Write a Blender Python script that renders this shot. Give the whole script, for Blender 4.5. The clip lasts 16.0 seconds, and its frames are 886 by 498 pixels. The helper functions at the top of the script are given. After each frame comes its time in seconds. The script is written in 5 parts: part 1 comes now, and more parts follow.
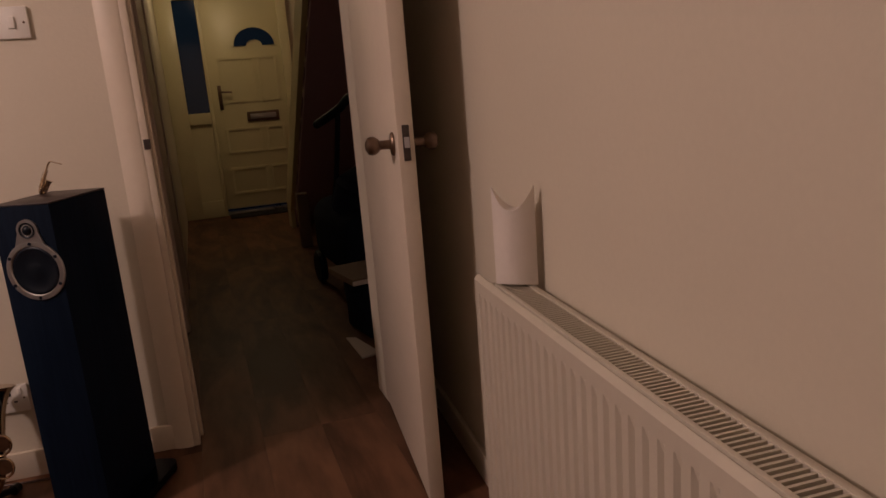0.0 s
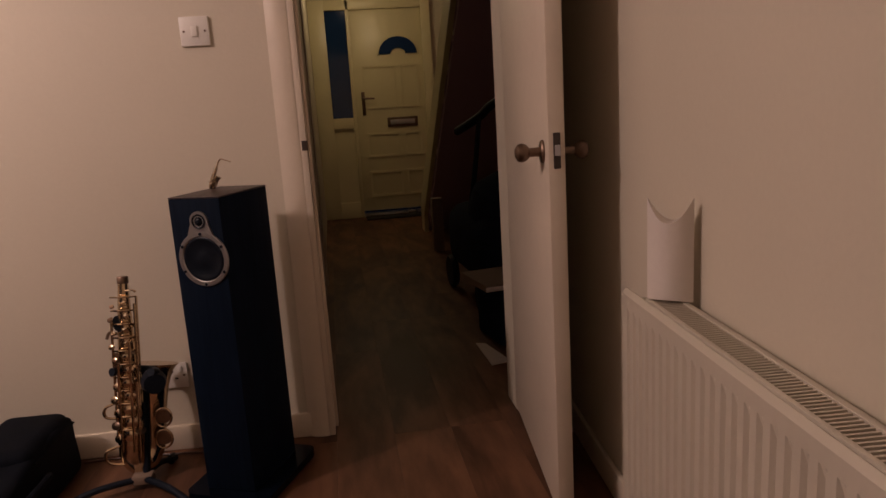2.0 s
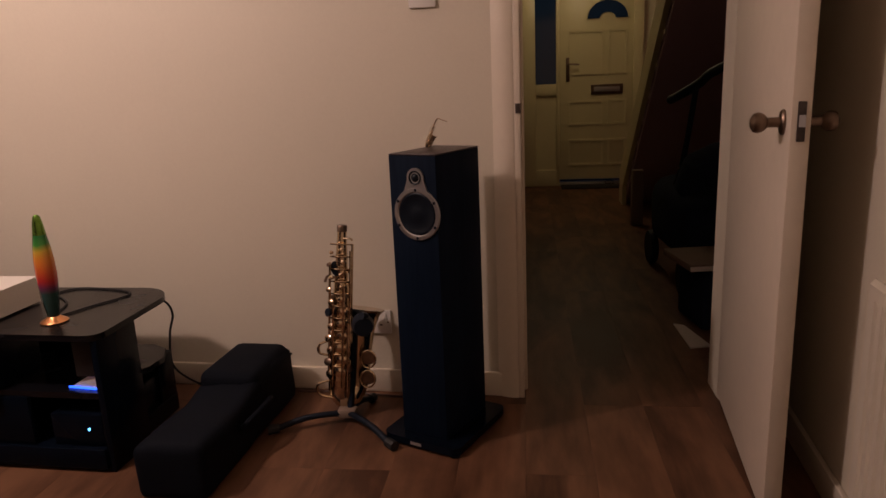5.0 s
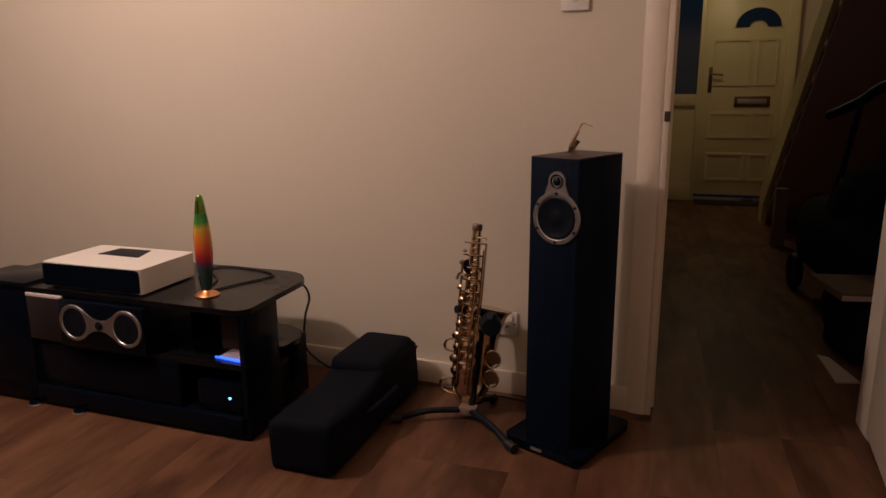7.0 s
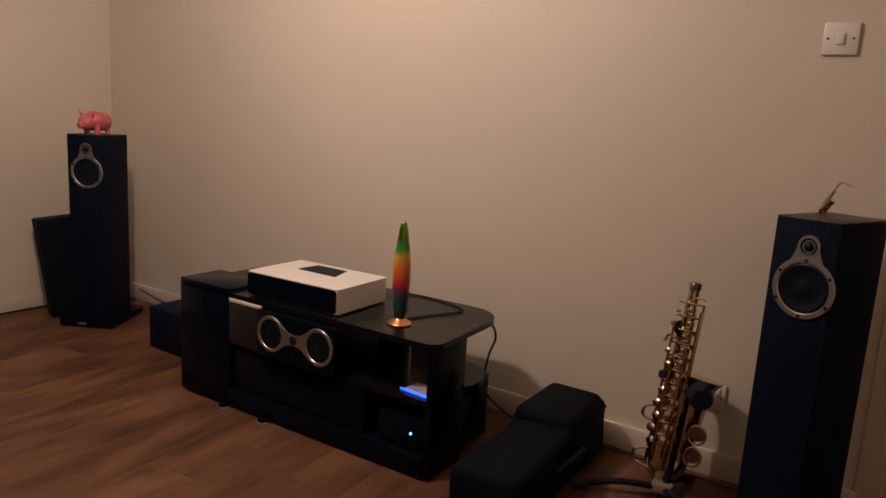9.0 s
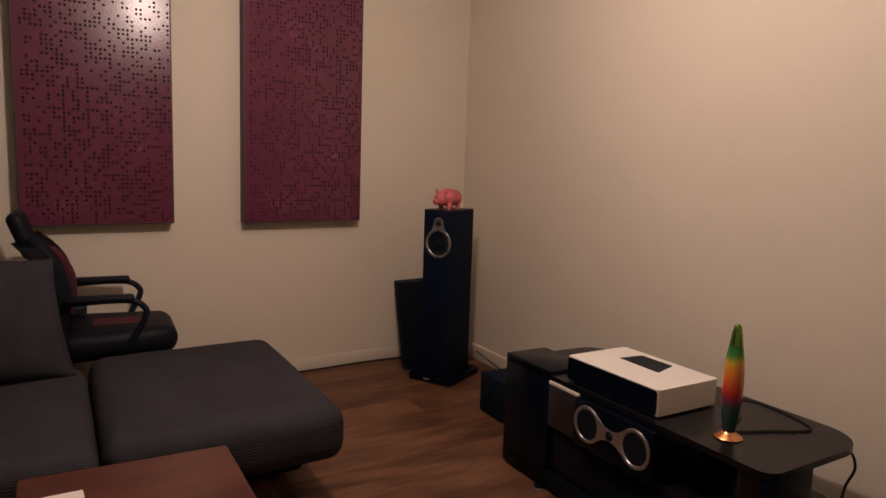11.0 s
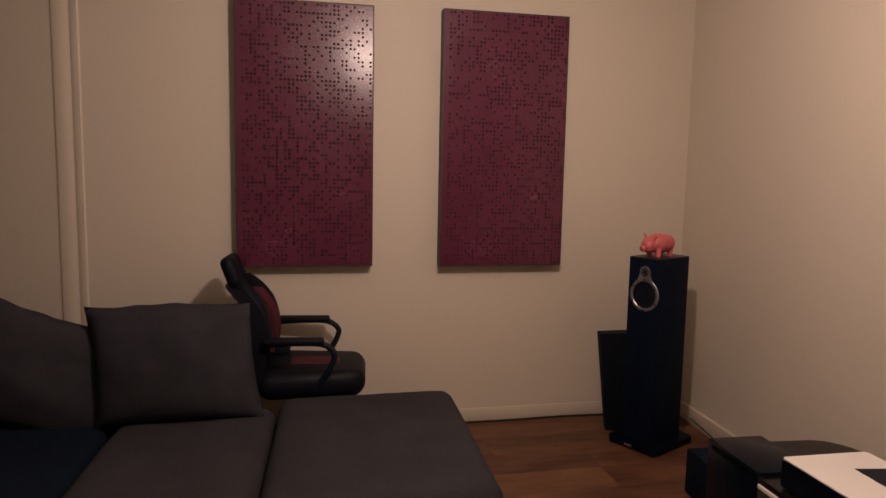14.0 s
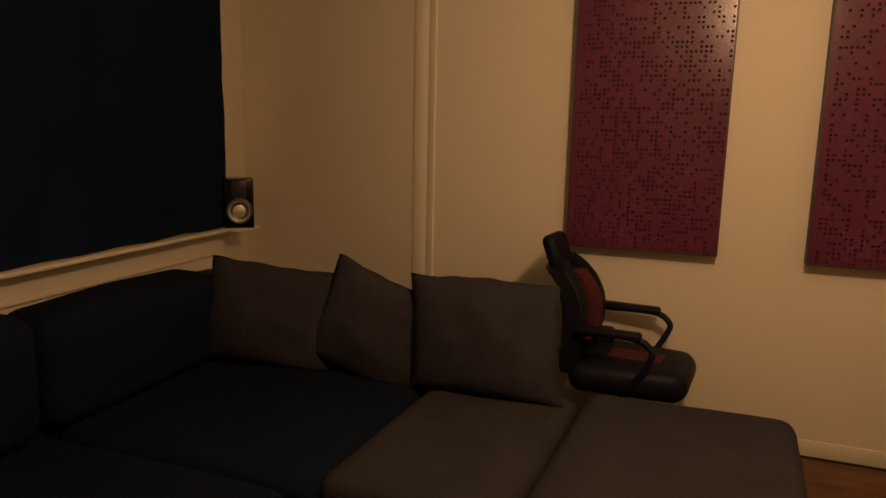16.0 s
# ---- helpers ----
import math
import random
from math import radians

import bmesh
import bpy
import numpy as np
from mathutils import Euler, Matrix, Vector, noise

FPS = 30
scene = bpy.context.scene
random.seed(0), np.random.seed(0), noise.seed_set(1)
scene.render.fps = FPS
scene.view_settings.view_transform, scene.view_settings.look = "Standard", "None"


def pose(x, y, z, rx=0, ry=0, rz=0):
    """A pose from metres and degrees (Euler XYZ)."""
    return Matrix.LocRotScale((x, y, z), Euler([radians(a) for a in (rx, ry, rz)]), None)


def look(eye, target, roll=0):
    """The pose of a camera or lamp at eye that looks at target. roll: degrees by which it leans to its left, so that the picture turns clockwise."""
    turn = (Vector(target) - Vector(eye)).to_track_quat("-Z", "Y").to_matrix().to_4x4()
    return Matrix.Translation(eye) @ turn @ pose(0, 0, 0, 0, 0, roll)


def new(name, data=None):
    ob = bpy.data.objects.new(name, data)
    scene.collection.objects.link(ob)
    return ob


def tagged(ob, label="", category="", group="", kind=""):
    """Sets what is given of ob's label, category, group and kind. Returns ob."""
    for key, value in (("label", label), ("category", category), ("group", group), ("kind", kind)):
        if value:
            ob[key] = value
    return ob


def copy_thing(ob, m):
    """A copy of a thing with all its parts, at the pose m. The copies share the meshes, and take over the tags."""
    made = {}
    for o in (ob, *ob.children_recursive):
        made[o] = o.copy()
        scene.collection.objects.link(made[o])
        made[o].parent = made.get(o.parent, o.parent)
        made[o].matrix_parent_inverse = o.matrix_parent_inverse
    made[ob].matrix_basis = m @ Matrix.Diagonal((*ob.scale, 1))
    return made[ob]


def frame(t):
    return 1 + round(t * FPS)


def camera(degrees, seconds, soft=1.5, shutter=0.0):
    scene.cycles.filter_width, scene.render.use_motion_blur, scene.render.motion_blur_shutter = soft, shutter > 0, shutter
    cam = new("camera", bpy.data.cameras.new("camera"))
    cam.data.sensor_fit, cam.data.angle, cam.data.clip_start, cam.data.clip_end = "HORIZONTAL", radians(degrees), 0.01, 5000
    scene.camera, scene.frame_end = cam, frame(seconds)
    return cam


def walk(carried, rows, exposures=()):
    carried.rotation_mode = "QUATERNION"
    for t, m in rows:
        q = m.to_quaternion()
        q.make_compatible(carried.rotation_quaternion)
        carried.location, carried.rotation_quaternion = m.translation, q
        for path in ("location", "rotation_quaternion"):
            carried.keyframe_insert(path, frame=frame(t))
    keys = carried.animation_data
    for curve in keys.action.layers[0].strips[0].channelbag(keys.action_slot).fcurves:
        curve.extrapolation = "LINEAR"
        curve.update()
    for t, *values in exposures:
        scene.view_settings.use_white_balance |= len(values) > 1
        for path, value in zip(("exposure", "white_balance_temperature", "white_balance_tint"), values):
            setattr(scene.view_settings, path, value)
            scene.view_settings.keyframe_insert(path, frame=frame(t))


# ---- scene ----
cam = camera(64.9, 16.0)
PATH = [
    (0, (0.223, 0.058, 1.075), (0.846, 1.904, 0.623), -4.5),
    (0.5, (0.217, 0.061, 1.072), (0.744, 1.939, 0.628), -4.3),
    (1, (0.203, 0.066, 1.072), (0.635, 1.971, 0.641), -3.8),
    (1.5, (0.19, 0.07, 1.073), (0.554, 1.991, 0.654), -3.4),
    (2, (0.177, 0.071, 1.074), (0.46, 2.01, 0.67), -3.6),
    (2.5, (0.165, 0.08, 1.069), (0.349, 2.025, 0.643), -2.8),
    (3, (0.156, 0.085, 1.064), (0.248, 2.031, 0.61), -2.9),
    (3.5, (0.14, 0.086, 1.059), (0.156, 2.034, 0.606), -2.3),
    (4, (0.127, 0.081, 1.059), (0.073, 2.026, 0.595), -2.0),
    (4.2, (0.123, 0.08, 1.07), (0.039, 2.021, 0.598), -2.2),
    (6.3, (0.112, 0.081, 1.054), (-0.351, 1.973, 0.599), -0.9),
    (6.5, (0.067, 0.067, 1.062), (-0.406, 1.955, 0.603), -0.5),
    (7, (0.059, 0.065, 1.059), (-0.507, 1.931, 0.613), -0.3),
    (7.5, (0.047, 0.056, 1.054), (-0.595, 1.899, 0.618), -0.2),
    (8, (0.027, 0.059, 1.051), (-0.73, 1.861, 0.626), 0.4),
    (8.5, (-0.039, 0.087, 1.05), (-0.898, 1.847, 0.647), 1.8),
    (9, (-0.145, 0.119, 1.052), (-1.109, 1.834, 0.693), 3.5),
    (9.5, (-0.209, 0.163, 1.071), (-1.298, 1.812, 0.766), 3.0),
    (10, (-0.207, 0.192, 1.083), (-1.538, 1.66, 0.815), 1.4),
    (10.2, (-0.2, 0.193, 1.097), (-1.62, 1.576, 0.834), 1.6),
    (12.3, (-0.1, 0.242, 1.256), (-1.917, 1.035, 0.992), 0.9),
    (12.5, (-0.128, 0.233, 1.256), (-1.946, 1.026, 1.002), 0.9),
    (13, (-0.197, 0.254, 1.265), (-2.025, 1.024, 1.009), 2.7),
    (13.5, (-0.248, 0.34, 1.272), (-2.107, 1.045, 1.051), 2.8),
    (14, (-0.272, 0.508, 1.278), (-2.212, 0.934, 1.051), 1.1),
    (14.5, (-0.276, 0.717, 1.304), (-2.255, 0.703, 1.02), 1.6),
    (15, (-0.299, 0.763, 1.311), (-2.251, 0.476, 0.987), 1.4),
    (15.5, (-0.386, 0.755, 1.309), (-2.31, 0.331, 0.964), 1.2),
    (16, (-0.534, 0.782, 1.313), (-2.388, 0.113, 0.969), 1.2),
]
walk(cam, [(t, look(eye, target, roll)) for t, eye, target, roll in PATH],
     exposures=[(0, 0.0, 6500, 15), (4, 0.0, 6500, 14), (7, -0.06, 6500, 11), (8, -0.1, 6500, 8), (10, -0.12, 6400, 6), (12.5, -0.36, 6500, 9), (13.5, -0.34, 6550, 9), (14.5, -0.24, 7000, 11), (15, -0.31, 8400, 11), (15.5, -0.43, 10800, 11), (16, -0.53, 14200, 11)])

# ---- light ----
world = bpy.data.worlds.new("world")
scene.world = world
world.use_nodes = True
world.node_tree.nodes["Background"].inputs[0].default_value = (0.25, 0.4, 0.8, 1)
world.node_tree.nodes["Background"].inputs[1].default_value = 0.004


def lamp(name, place, watts, colour, size):
    data = bpy.data.lights.new(name, "POINT")
    data.energy, data.color, data.shadow_soft_size = watts, colour, size
    ob = new(name, data)
    ob.location = place
    return ob


lamp("ceiling_bulb", (-1.76, 1.08, 2.07), 60, (1.0, 0.735, 0.645), 0.05)
lamp("hall_bulb", (0.50, 6.15, 2.2), 6.2, (1.0, 0.76, 0.46), 0.06)


# ---- materials ----
def material(name, colour, rough=0.6, metal=0.0, vary=0.12, scale=3.0, fine=60.0, bump=0.15, coat=0.0, spec=0.5, by_object=0.0):
    m = bpy.data.materials.new(name)
    m.use_nodes = True
    nt = m.node_tree
    b = nt.nodes["Principled BSDF"]
    tc = nt.nodes.new("ShaderNodeTexCoord")
    n1 = nt.nodes.new("ShaderNodeTexNoise")
    n2 = nt.nodes.new("ShaderNodeTexNoise")
    n1.inputs["Scale"].default_value, n1.inputs["Detail"].default_value = scale, 5
    n2.inputs["Scale"].default_value, n2.inputs["Detail"].default_value = fine, 4
    nt.links.new(tc.outputs["Object"], n1.inputs["Vector"])
    nt.links.new(tc.outputs["Object"], n2.inputs["Vector"])
    add = nt.nodes.new("ShaderNodeMath")
    add.operation = "ADD"
    half = nt.nodes.new("ShaderNodeMath")
    half.operation, half.inputs[1].default_value = "MULTIPLY", 0.5
    nt.links.new(n2.outputs["Fac"], half.inputs[0])
    nt.links.new(n1.outputs["Fac"], add.inputs[0])
    nt.links.new(half.outputs[0], add.inputs[1])
    ramp = nt.nodes.new("ShaderNodeMapRange")
    ramp.inputs["From Min"].default_value, ramp.inputs["From Max"].default_value = 0.45, 1.05
    ramp.inputs["To Min"].default_value, ramp.inputs["To Max"].default_value = 1 - vary, 1 + vary
    nt.links.new(add.outputs[0], ramp.inputs["Value"])
    mix = nt.nodes.new("ShaderNodeVectorMath")
    mix.operation = "SCALE"
    mix.inputs[0].default_value = colour
    nt.links.new(ramp.outputs["Result"], mix.inputs["Scale"])
    last = mix.outputs[0]
    if by_object:
        info = nt.nodes.new("ShaderNodeObjectInfo")
        r2 = nt.nodes.new("ShaderNodeMapRange")
        r2.inputs["To Min"].default_value, r2.inputs["To Max"].default_value = 1 - by_object, 1 + by_object
        nt.links.new(info.outputs["Random"], r2.inputs["Value"])
        m2 = nt.nodes.new("ShaderNodeVectorMath")
        m2.operation = "SCALE"
        nt.links.new(last, m2.inputs[0])
        nt.links.new(r2.outputs["Result"], m2.inputs["Scale"])
        last = m2.outputs[0]
    nt.links.new(last, b.inputs["Base Color"])
    rr = nt.nodes.new("ShaderNodeMapRange")
    rr.inputs["To Min"].default_value, rr.inputs["To Max"].default_value = max(0.02, rough - 0.08), min(1, rough + 0.08)
    nt.links.new(n1.outputs["Fac"], rr.inputs["Value"])
    nt.links.new(rr.outputs["Result"], b.inputs["Roughness"])
    b.inputs["Metallic"].default_value = metal
    b.inputs["Specular IOR Level"].default_value = spec
    b.inputs["Coat Weight"].default_value = coat
    if bump:
        bp = nt.nodes.new("ShaderNodeBump")
        bp.inputs["Strength"].default_value, bp.inputs["Distance"].default_value = bump, 0.002
        nt.links.new(n2.outputs["Fac"], bp.inputs["Height"])
        nt.links.new(bp.outputs["Normal"], b.inputs["Normal"])
    return m


def wood_material(name, dark, light, rough, stretch, by_object=0.0, bump=0.08, spec=0.4):
    """Grain runs along the object's y."""
    m = material(name, light, rough, bump=0, spec=spec)
    nt = m.node_tree
    b = nt.nodes["Principled BSDF"]
    tc = nt.nodes.new("ShaderNodeTexCoord")
    geo = nt.nodes.new("ShaderNodeNewGeometry")
    mp = nt.nodes.new("ShaderNodeMapping")
    mp.inputs["Scale"].default_value = stretch
    nt.links.new(geo.outputs["Position"], mp.inputs["Vector"])
    info = nt.nodes.new("ShaderNodeObjectInfo")
    off = nt.nodes.new("ShaderNodeVectorMath")
    off.operation = "SCALE"
    off.inputs[0].default_value = (37.0, 51.0, 23.0)
    nt.links.new(info.outputs["Random"], off.inputs["Scale"])
    plus = nt.nodes.new("ShaderNodeVectorMath")
    nt.links.new(mp.outputs[0], plus.inputs[0])
    nt.links.new(off.outputs[0], plus.inputs[1])
    n1 = nt.nodes.new("ShaderNodeTexNoise")
    n1.inputs["Scale"].default_value, n1.inputs["Detail"].default_value, n1.inputs["Distortion"].default_value = 1.0, 7, 1.2
    n2 = nt.nodes.new("ShaderNodeTexNoise")
    n2.inputs["Scale"].default_value, n2.inputs["Detail"].default_value = 5.0, 6
    nt.links.new(plus.outputs[0], n1.inputs["Vector"])
    nt.links.new(plus.outputs[0], n2.inputs["Vector"])
    ma = nt.nodes.new("ShaderNodeMath")
    ma.operation = "MULTIPLY_ADD"
    ma.inputs[1].default_value = 0.4
    nt.links.new(n2.outputs["Fac"], ma.inputs[0])
    nt.links.new(n1.outputs["Fac"], ma.inputs[2])
    ramp = nt.nodes.new("ShaderNodeValToRGB")
    ramp.color_ramp.elements[0].position, ramp.color_ramp.elements[1].position = 0.52, 0.86
    ramp.color_ramp.elements[0].color, ramp.color_ramp.elements[1].color = (*dark, 1), (*light, 1)
    nt.links.new(ma.outputs[0], ramp.inputs["Fac"])
    r2 = nt.nodes.new("ShaderNodeMapRange")
    r2.inputs["To Min"].default_value, r2.inputs["To Max"].default_value = 1 - by_object, 1 + by_object
    nt.links.new(info.outputs["Random"], r2.inputs["Value"])
    sc = nt.nodes.new("ShaderNodeVectorMath")
    sc.operation = "SCALE"
    nt.links.new(ramp.outputs["Color"], sc.inputs[0])
    nt.links.new(r2.outputs["Result"], sc.inputs["Scale"])
    nt.links.new(sc.outputs[0], b.inputs["Base Color"])
    bp = nt.nodes.new("ShaderNodeBump")
    bp.inputs["Strength"].default_value, bp.inputs["Distance"].default_value = bump, 0.001
    nt.links.new(ma.outputs[0], bp.inputs["Height"])
    nt.links.new(bp.outputs["Normal"], b.inputs["Normal"])
    return m


def glow_material(name, colour, strength):
    m = bpy.data.materials.new(name)
    m.use_nodes = True
    b = m.node_tree.nodes["Principled BSDF"]
    b.inputs["Base Color"].default_value = (*colour, 1)
    b.inputs["Emission Color"].default_value = (*colour, 1)
    b.inputs["Emission Strength"].default_value = strength
    return m


WALL = material("cream_wall_paint", (0.66, 0.60, 0.49), 0.62, vary=0.035, scale=1.3, fine=90, bump=0.22)
HALLWALL = material("hall_wall_paint", (0.55, 0.50, 0.36), 0.65, vary=0.06, scale=1.5, fine=90, bump=0.2)
STAIRWALL = material("dark_plum_paint", (0.46, 0.33, 0.38), 0.75, vary=0.08, scale=1.5, fine=80, bump=0.15)
CEIL = material("white_ceiling_paint", (0.74, 0.71, 0.66), 0.8, vary=0.03, scale=2, fine=120, bump=0.2)
GLOSS = material("cream_gloss_paint", (0.70, 0.62, 0.51), 0.35, vary=0.05, scale=4, fine=40, bump=0.06)
DOORPAINT = material("aged_door_paint", (0.68, 0.60, 0.50), 0.42, vary=0.06, scale=3, fine=30, bump=0.08)
UPVC = material("cream_upvc", (0.62, 0.56, 0.34), 0.35, vary=0.04, scale=4, fine=60, bump=0.03)
RADPAINT = material("white_radiator_enamel", (0.60, 0.55, 0.46), 0.36, vary=0.03, scale=5, fine=70, bump=0.03)
PLANK = wood_material("laminate_plank", (0.060, 0.0255, 0.0135), (0.178, 0.085, 0.046), 0.5, (5.0, 1.2, 5.0), 0.035, 0.08, 0.25)
SUBFLOOR = material("dark_underlay", (0.04, 0.022, 0.014), 0.9)
BLACKASH = wood_material("black_ash_veneer", (0.0032, 0.0070, 0.0165), (0.0058, 0.0112, 0.0240), 0.55, (60, 60, 3), 0.0, 0.10, 0.05)
ASHTOP = wood_material("black_ash_veneer_top", (0.018, 0.010, 0.011), (0.045, 0.028, 0.030), 0.4, (70, 6, 20), 0.0, 0.12, 0.35)
BLACKGLOSS = material("black_gloss", (0.0028, 0.0050, 0.0105), 0.2, vary=0.1, fine=20, bump=0.0, spec=0.10)
BLACKGLASS = material("black_glass", (0.006, 0.006, 0.008), 0.25, vary=0.1, scale=8, fine=40, bump=0.02, spec=0.25)
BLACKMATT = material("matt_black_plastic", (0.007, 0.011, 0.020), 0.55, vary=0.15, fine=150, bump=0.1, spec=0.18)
CONE = material("speaker_cone", (0.006, 0.009, 0.015), 0.36, vary=0.1, fine=90, bump=0.05, spec=0.18)
RUBBER = material("rubber_surround", (0.010, 0.011, 0.013), 0.5)
SILVER = material("satin_silver", (0.52, 0.51, 0.50), 0.30, metal=0.85, vary=0.05, bump=0.03)
CHROME = material("chrome", (0.72, 0.70, 0.68), 0.14, metal=1.0, vary=0.03, bump=0.0)
BRASS = material("lacquered_brass", (0.68, 0.54, 0.38), 0.17, metal=1.0, vary=0.12, scale=14, fine=60, bump=0.03)
AGEBRASS = material("aged_brass", (0.20, 0.14, 0.105), 0.36, metal=1.0, vary=0.25, scale=30, fine=90, bump=0.08)
COPPER = material("copper", (0.78, 0.36, 0.16), 0.24, metal=1.0, vary=0.1, scale=20, bump=0.02)
LATCHMETAL = material("dark_bronze", (0.045, 0.032, 0.028), 0.35, vary=0.3, scale=60, bump=0.1)
GREYPANEL = material("grey_satin_panel", (0.022, 0.019, 0.020), 0.4, vary=0.08, bump=0.03, spec=0.3)
WHITEP = material("white_plastic", (0.78, 0.75, 0.70), 0.38, vary=0.03, fine=80, bump=0.03)
CARD = material("white_card", (0.74, 0.68, 0.63), 0.7, vary=0.04, scale=6, fine=100, bump=0.05)
BURGUNDY = material("burgundy_painted_board", (0.108, 0.020, 0.048), 0.25, vary=0.14, scale=5, fine=120, bump=0.10)
HOLE = material("dark_perforation", (0.040, 0.009, 0.018), 0.9, vary=0.1)
PANELSIDE = material("dark_panel_frame", (0.045, 0.014, 0.022), 0.5, vary=0.1)
PIGPINK = material("pink_rubber", (0.56, 0.125, 0.135), 0.42, vary=0.3, scale=25, fine=80, bump=0.1)
BLACKNYLON = material("black_nylon", (0.0036, 0.0052, 0.0095), 0.8, vary=0.25, scale=12, fine=350, bump=0.4, spec=0.10)
REDMESH = material("red_mesh_fabric", (0.062, 0.0045, 0.012), 0.75, vary=0.15, fine=400, bump=0.4)
BLACKLEATHER = material("black_leatherette", (0.007, 0.008, 0.013), 0.5, vary=0.15, scale=10, fine=160, bump=0.2, spec=0.12)
CURTAIN = material("blackout_cloth", (0.0125, 0.027, 0.064), 0.95, vary=0.15, scale=6, fine=300, bump=0.3, spec=0.05)
TABLEWOOD = wood_material("red_brown_table_wood", (0.05, 0.014, 0.009), (0.11, 0.032, 0.019), 0.4, (12.0, 1.2, 12.0))
DARKGLASS = material("night_glass", (0.010, 0.032, 0.095), 0.08, vary=0.05, bump=0)
DARKCLOTH = material("dark_navy_cloth", (0.016, 0.024, 0.045), 0.9, vary=0.2, scale=8, fine=200, bump=0.3, spec=0.1)
BOXCARD = material("brown_cardboard", (0.22, 0.16, 0.12), 0.8, vary=0.12, scale=6)
MAT = material("dark_doormat", (0.02, 0.018, 0.018), 0.95, fine=300, bump=0.5)
CABLE = material("black_cable", (0.010, 0.010, 0.012), 0.5)
BROWNCABLE = material("brown_cable", (0.07, 0.028, 0.018), 0.5)
RINGGREY = material("dull_grey_metal", (0.11, 0.11, 0.12), 0.4, metal=0.6, vary=0.06, bump=0.03)
PALECONE = material("pale_aluminium_cone", (0.55, 0.50, 0.42), 0.42, metal=0.4, vary=0.06, bump=0.03)
BLUELED = glow_material("blue_led", (0.02, 0.10, 1.0), 3.0)
CYANLED = glow_material("cyan_led", (0.10, 0.45, 1.0), 4.0)


def corduroy(name, colour):
    m = material(name, colour, 0.92, vary=0.22, scale=7, fine=180, bump=0.0, spec=0.08)
    nt = m.node_tree
    b = nt.nodes["Principled BSDF"]
    tc = nt.nodes.new("ShaderNodeTexCoord")
    wave = nt.nodes.new("ShaderNodeTexWave")
    wave.bands_direction = "X"
    wave.inputs["Scale"].default_value, wave.inputs["Distortion"].default_value, wave.inputs["Detail"].default_value = 32, 3.0, 3
    wave.inputs["Detail Scale"].default_value = 3
    ns = nt.nodes.new("ShaderNodeTexNoise")
    ns.inputs["Scale"].default_value = 240
    mul = nt.nodes.new("ShaderNodeMath")
    mul.operation = "ADD"
    sep = nt.nodes.new("ShaderNodeSeparateXYZ")
    com = nt.nodes.new("ShaderNodeCombineXYZ")
    fold = nt.nodes.new("ShaderNodeMath")
    fold.operation = "SUBTRACT"
    nt.links.new(tc.outputs["Object"], sep.inputs[0])
    nt.links.new(sep.outputs["X"], fold.inputs[0])
    nt.links.new(sep.outputs["Z"], fold.inputs[1])
    nt.links.new(fold.outputs[0], com.inputs["X"])
    nt.links.new(sep.outputs["Y"], com.inputs["Y"])
    nt.links.new(com.outputs[0], wave.inputs["Vector"])
    nt.links.new(tc.outputs["Object"], ns.inputs["Vector"])
    nt.links.new(wave.outputs["Fac"], mul.inputs[0])
    nt.links.new(ns.outputs["Fac"], mul.inputs[1])
    bp = nt.nodes.new("ShaderNodeBump")
    bp.inputs["Strength"].default_value, bp.inputs["Distance"].default_value = 0.4, 0.003
    nt.links.new(mul.outputs[0], bp.inputs["Height"])
    nt.links.new(bp.outputs["Normal"], b.inputs["Normal"])
    b.inputs["Sheen Weight"].default_value = 0.0
    return m


SOFA = corduroy("charcoal_corduroy", (0.0365, 0.0355, 0.0405))
CUSHION = material("grey_brown_velour", (0.034, 0.0335, 0.040), 0.95, vary=0.25, scale=9, fine=170, bump=0.6, spec=0.08)
# shaded copy of the charcoal corduroy, its darkness put into the colour
SHADEDSOFA = corduroy("shaded_charcoal_corduroy", (0.0056, 0.0105, 0.0200))


# ---- building helpers ----
def mesh_of(name, bm, mat, sharp=35):
    bmesh.ops.recalc_face_normals(bm, faces=bm.faces)
    me = bpy.data.meshes.new(name)
    bm.to_mesh(me)
    bm.free()
    if mat:
        me.materials.append(mat)
    me.shade_smooth()
    me.set_sharp_from_angle(angle=radians(sharp))
    return me


def part(name, bm, mat, parent=None, label="", sharp=35):
    ob = new(name, mesh_of(name, bm, mat, sharp))
    if parent:
        ob.parent = parent
    return tagged(ob, label)


def thing(name, m, label, category, group=""):
    ob = new(name)
    ob.empty_display_size = 0.05
    ob.matrix_world = m
    return tagged(ob, label, category, group)


def box(lo, hi, bevel=0.0, seg=2, bm=None):
    bm2 = bmesh.new()
    bmesh.ops.create_cube(bm2, size=1)
    for v in bm2.verts:
        for i in range(3):
            v.co[i] = lo[i] + (v.co[i] + 0.5) * (hi[i] - lo[i])
    if bevel:
        bmesh.ops.bevel(bm2, geom=bm2.edges[:], offset=bevel, segments=seg, profile=0.5, affect="EDGES")
    return joined(bm, bm2)


def joined(bm, other):
    if bm is None:
        return other
    me = bpy.data.meshes.new("tmp")
    other.to_mesh(me)
    other.free()
    bm.from_mesh(me)
    bpy.data.meshes.remove(me)
    return bm


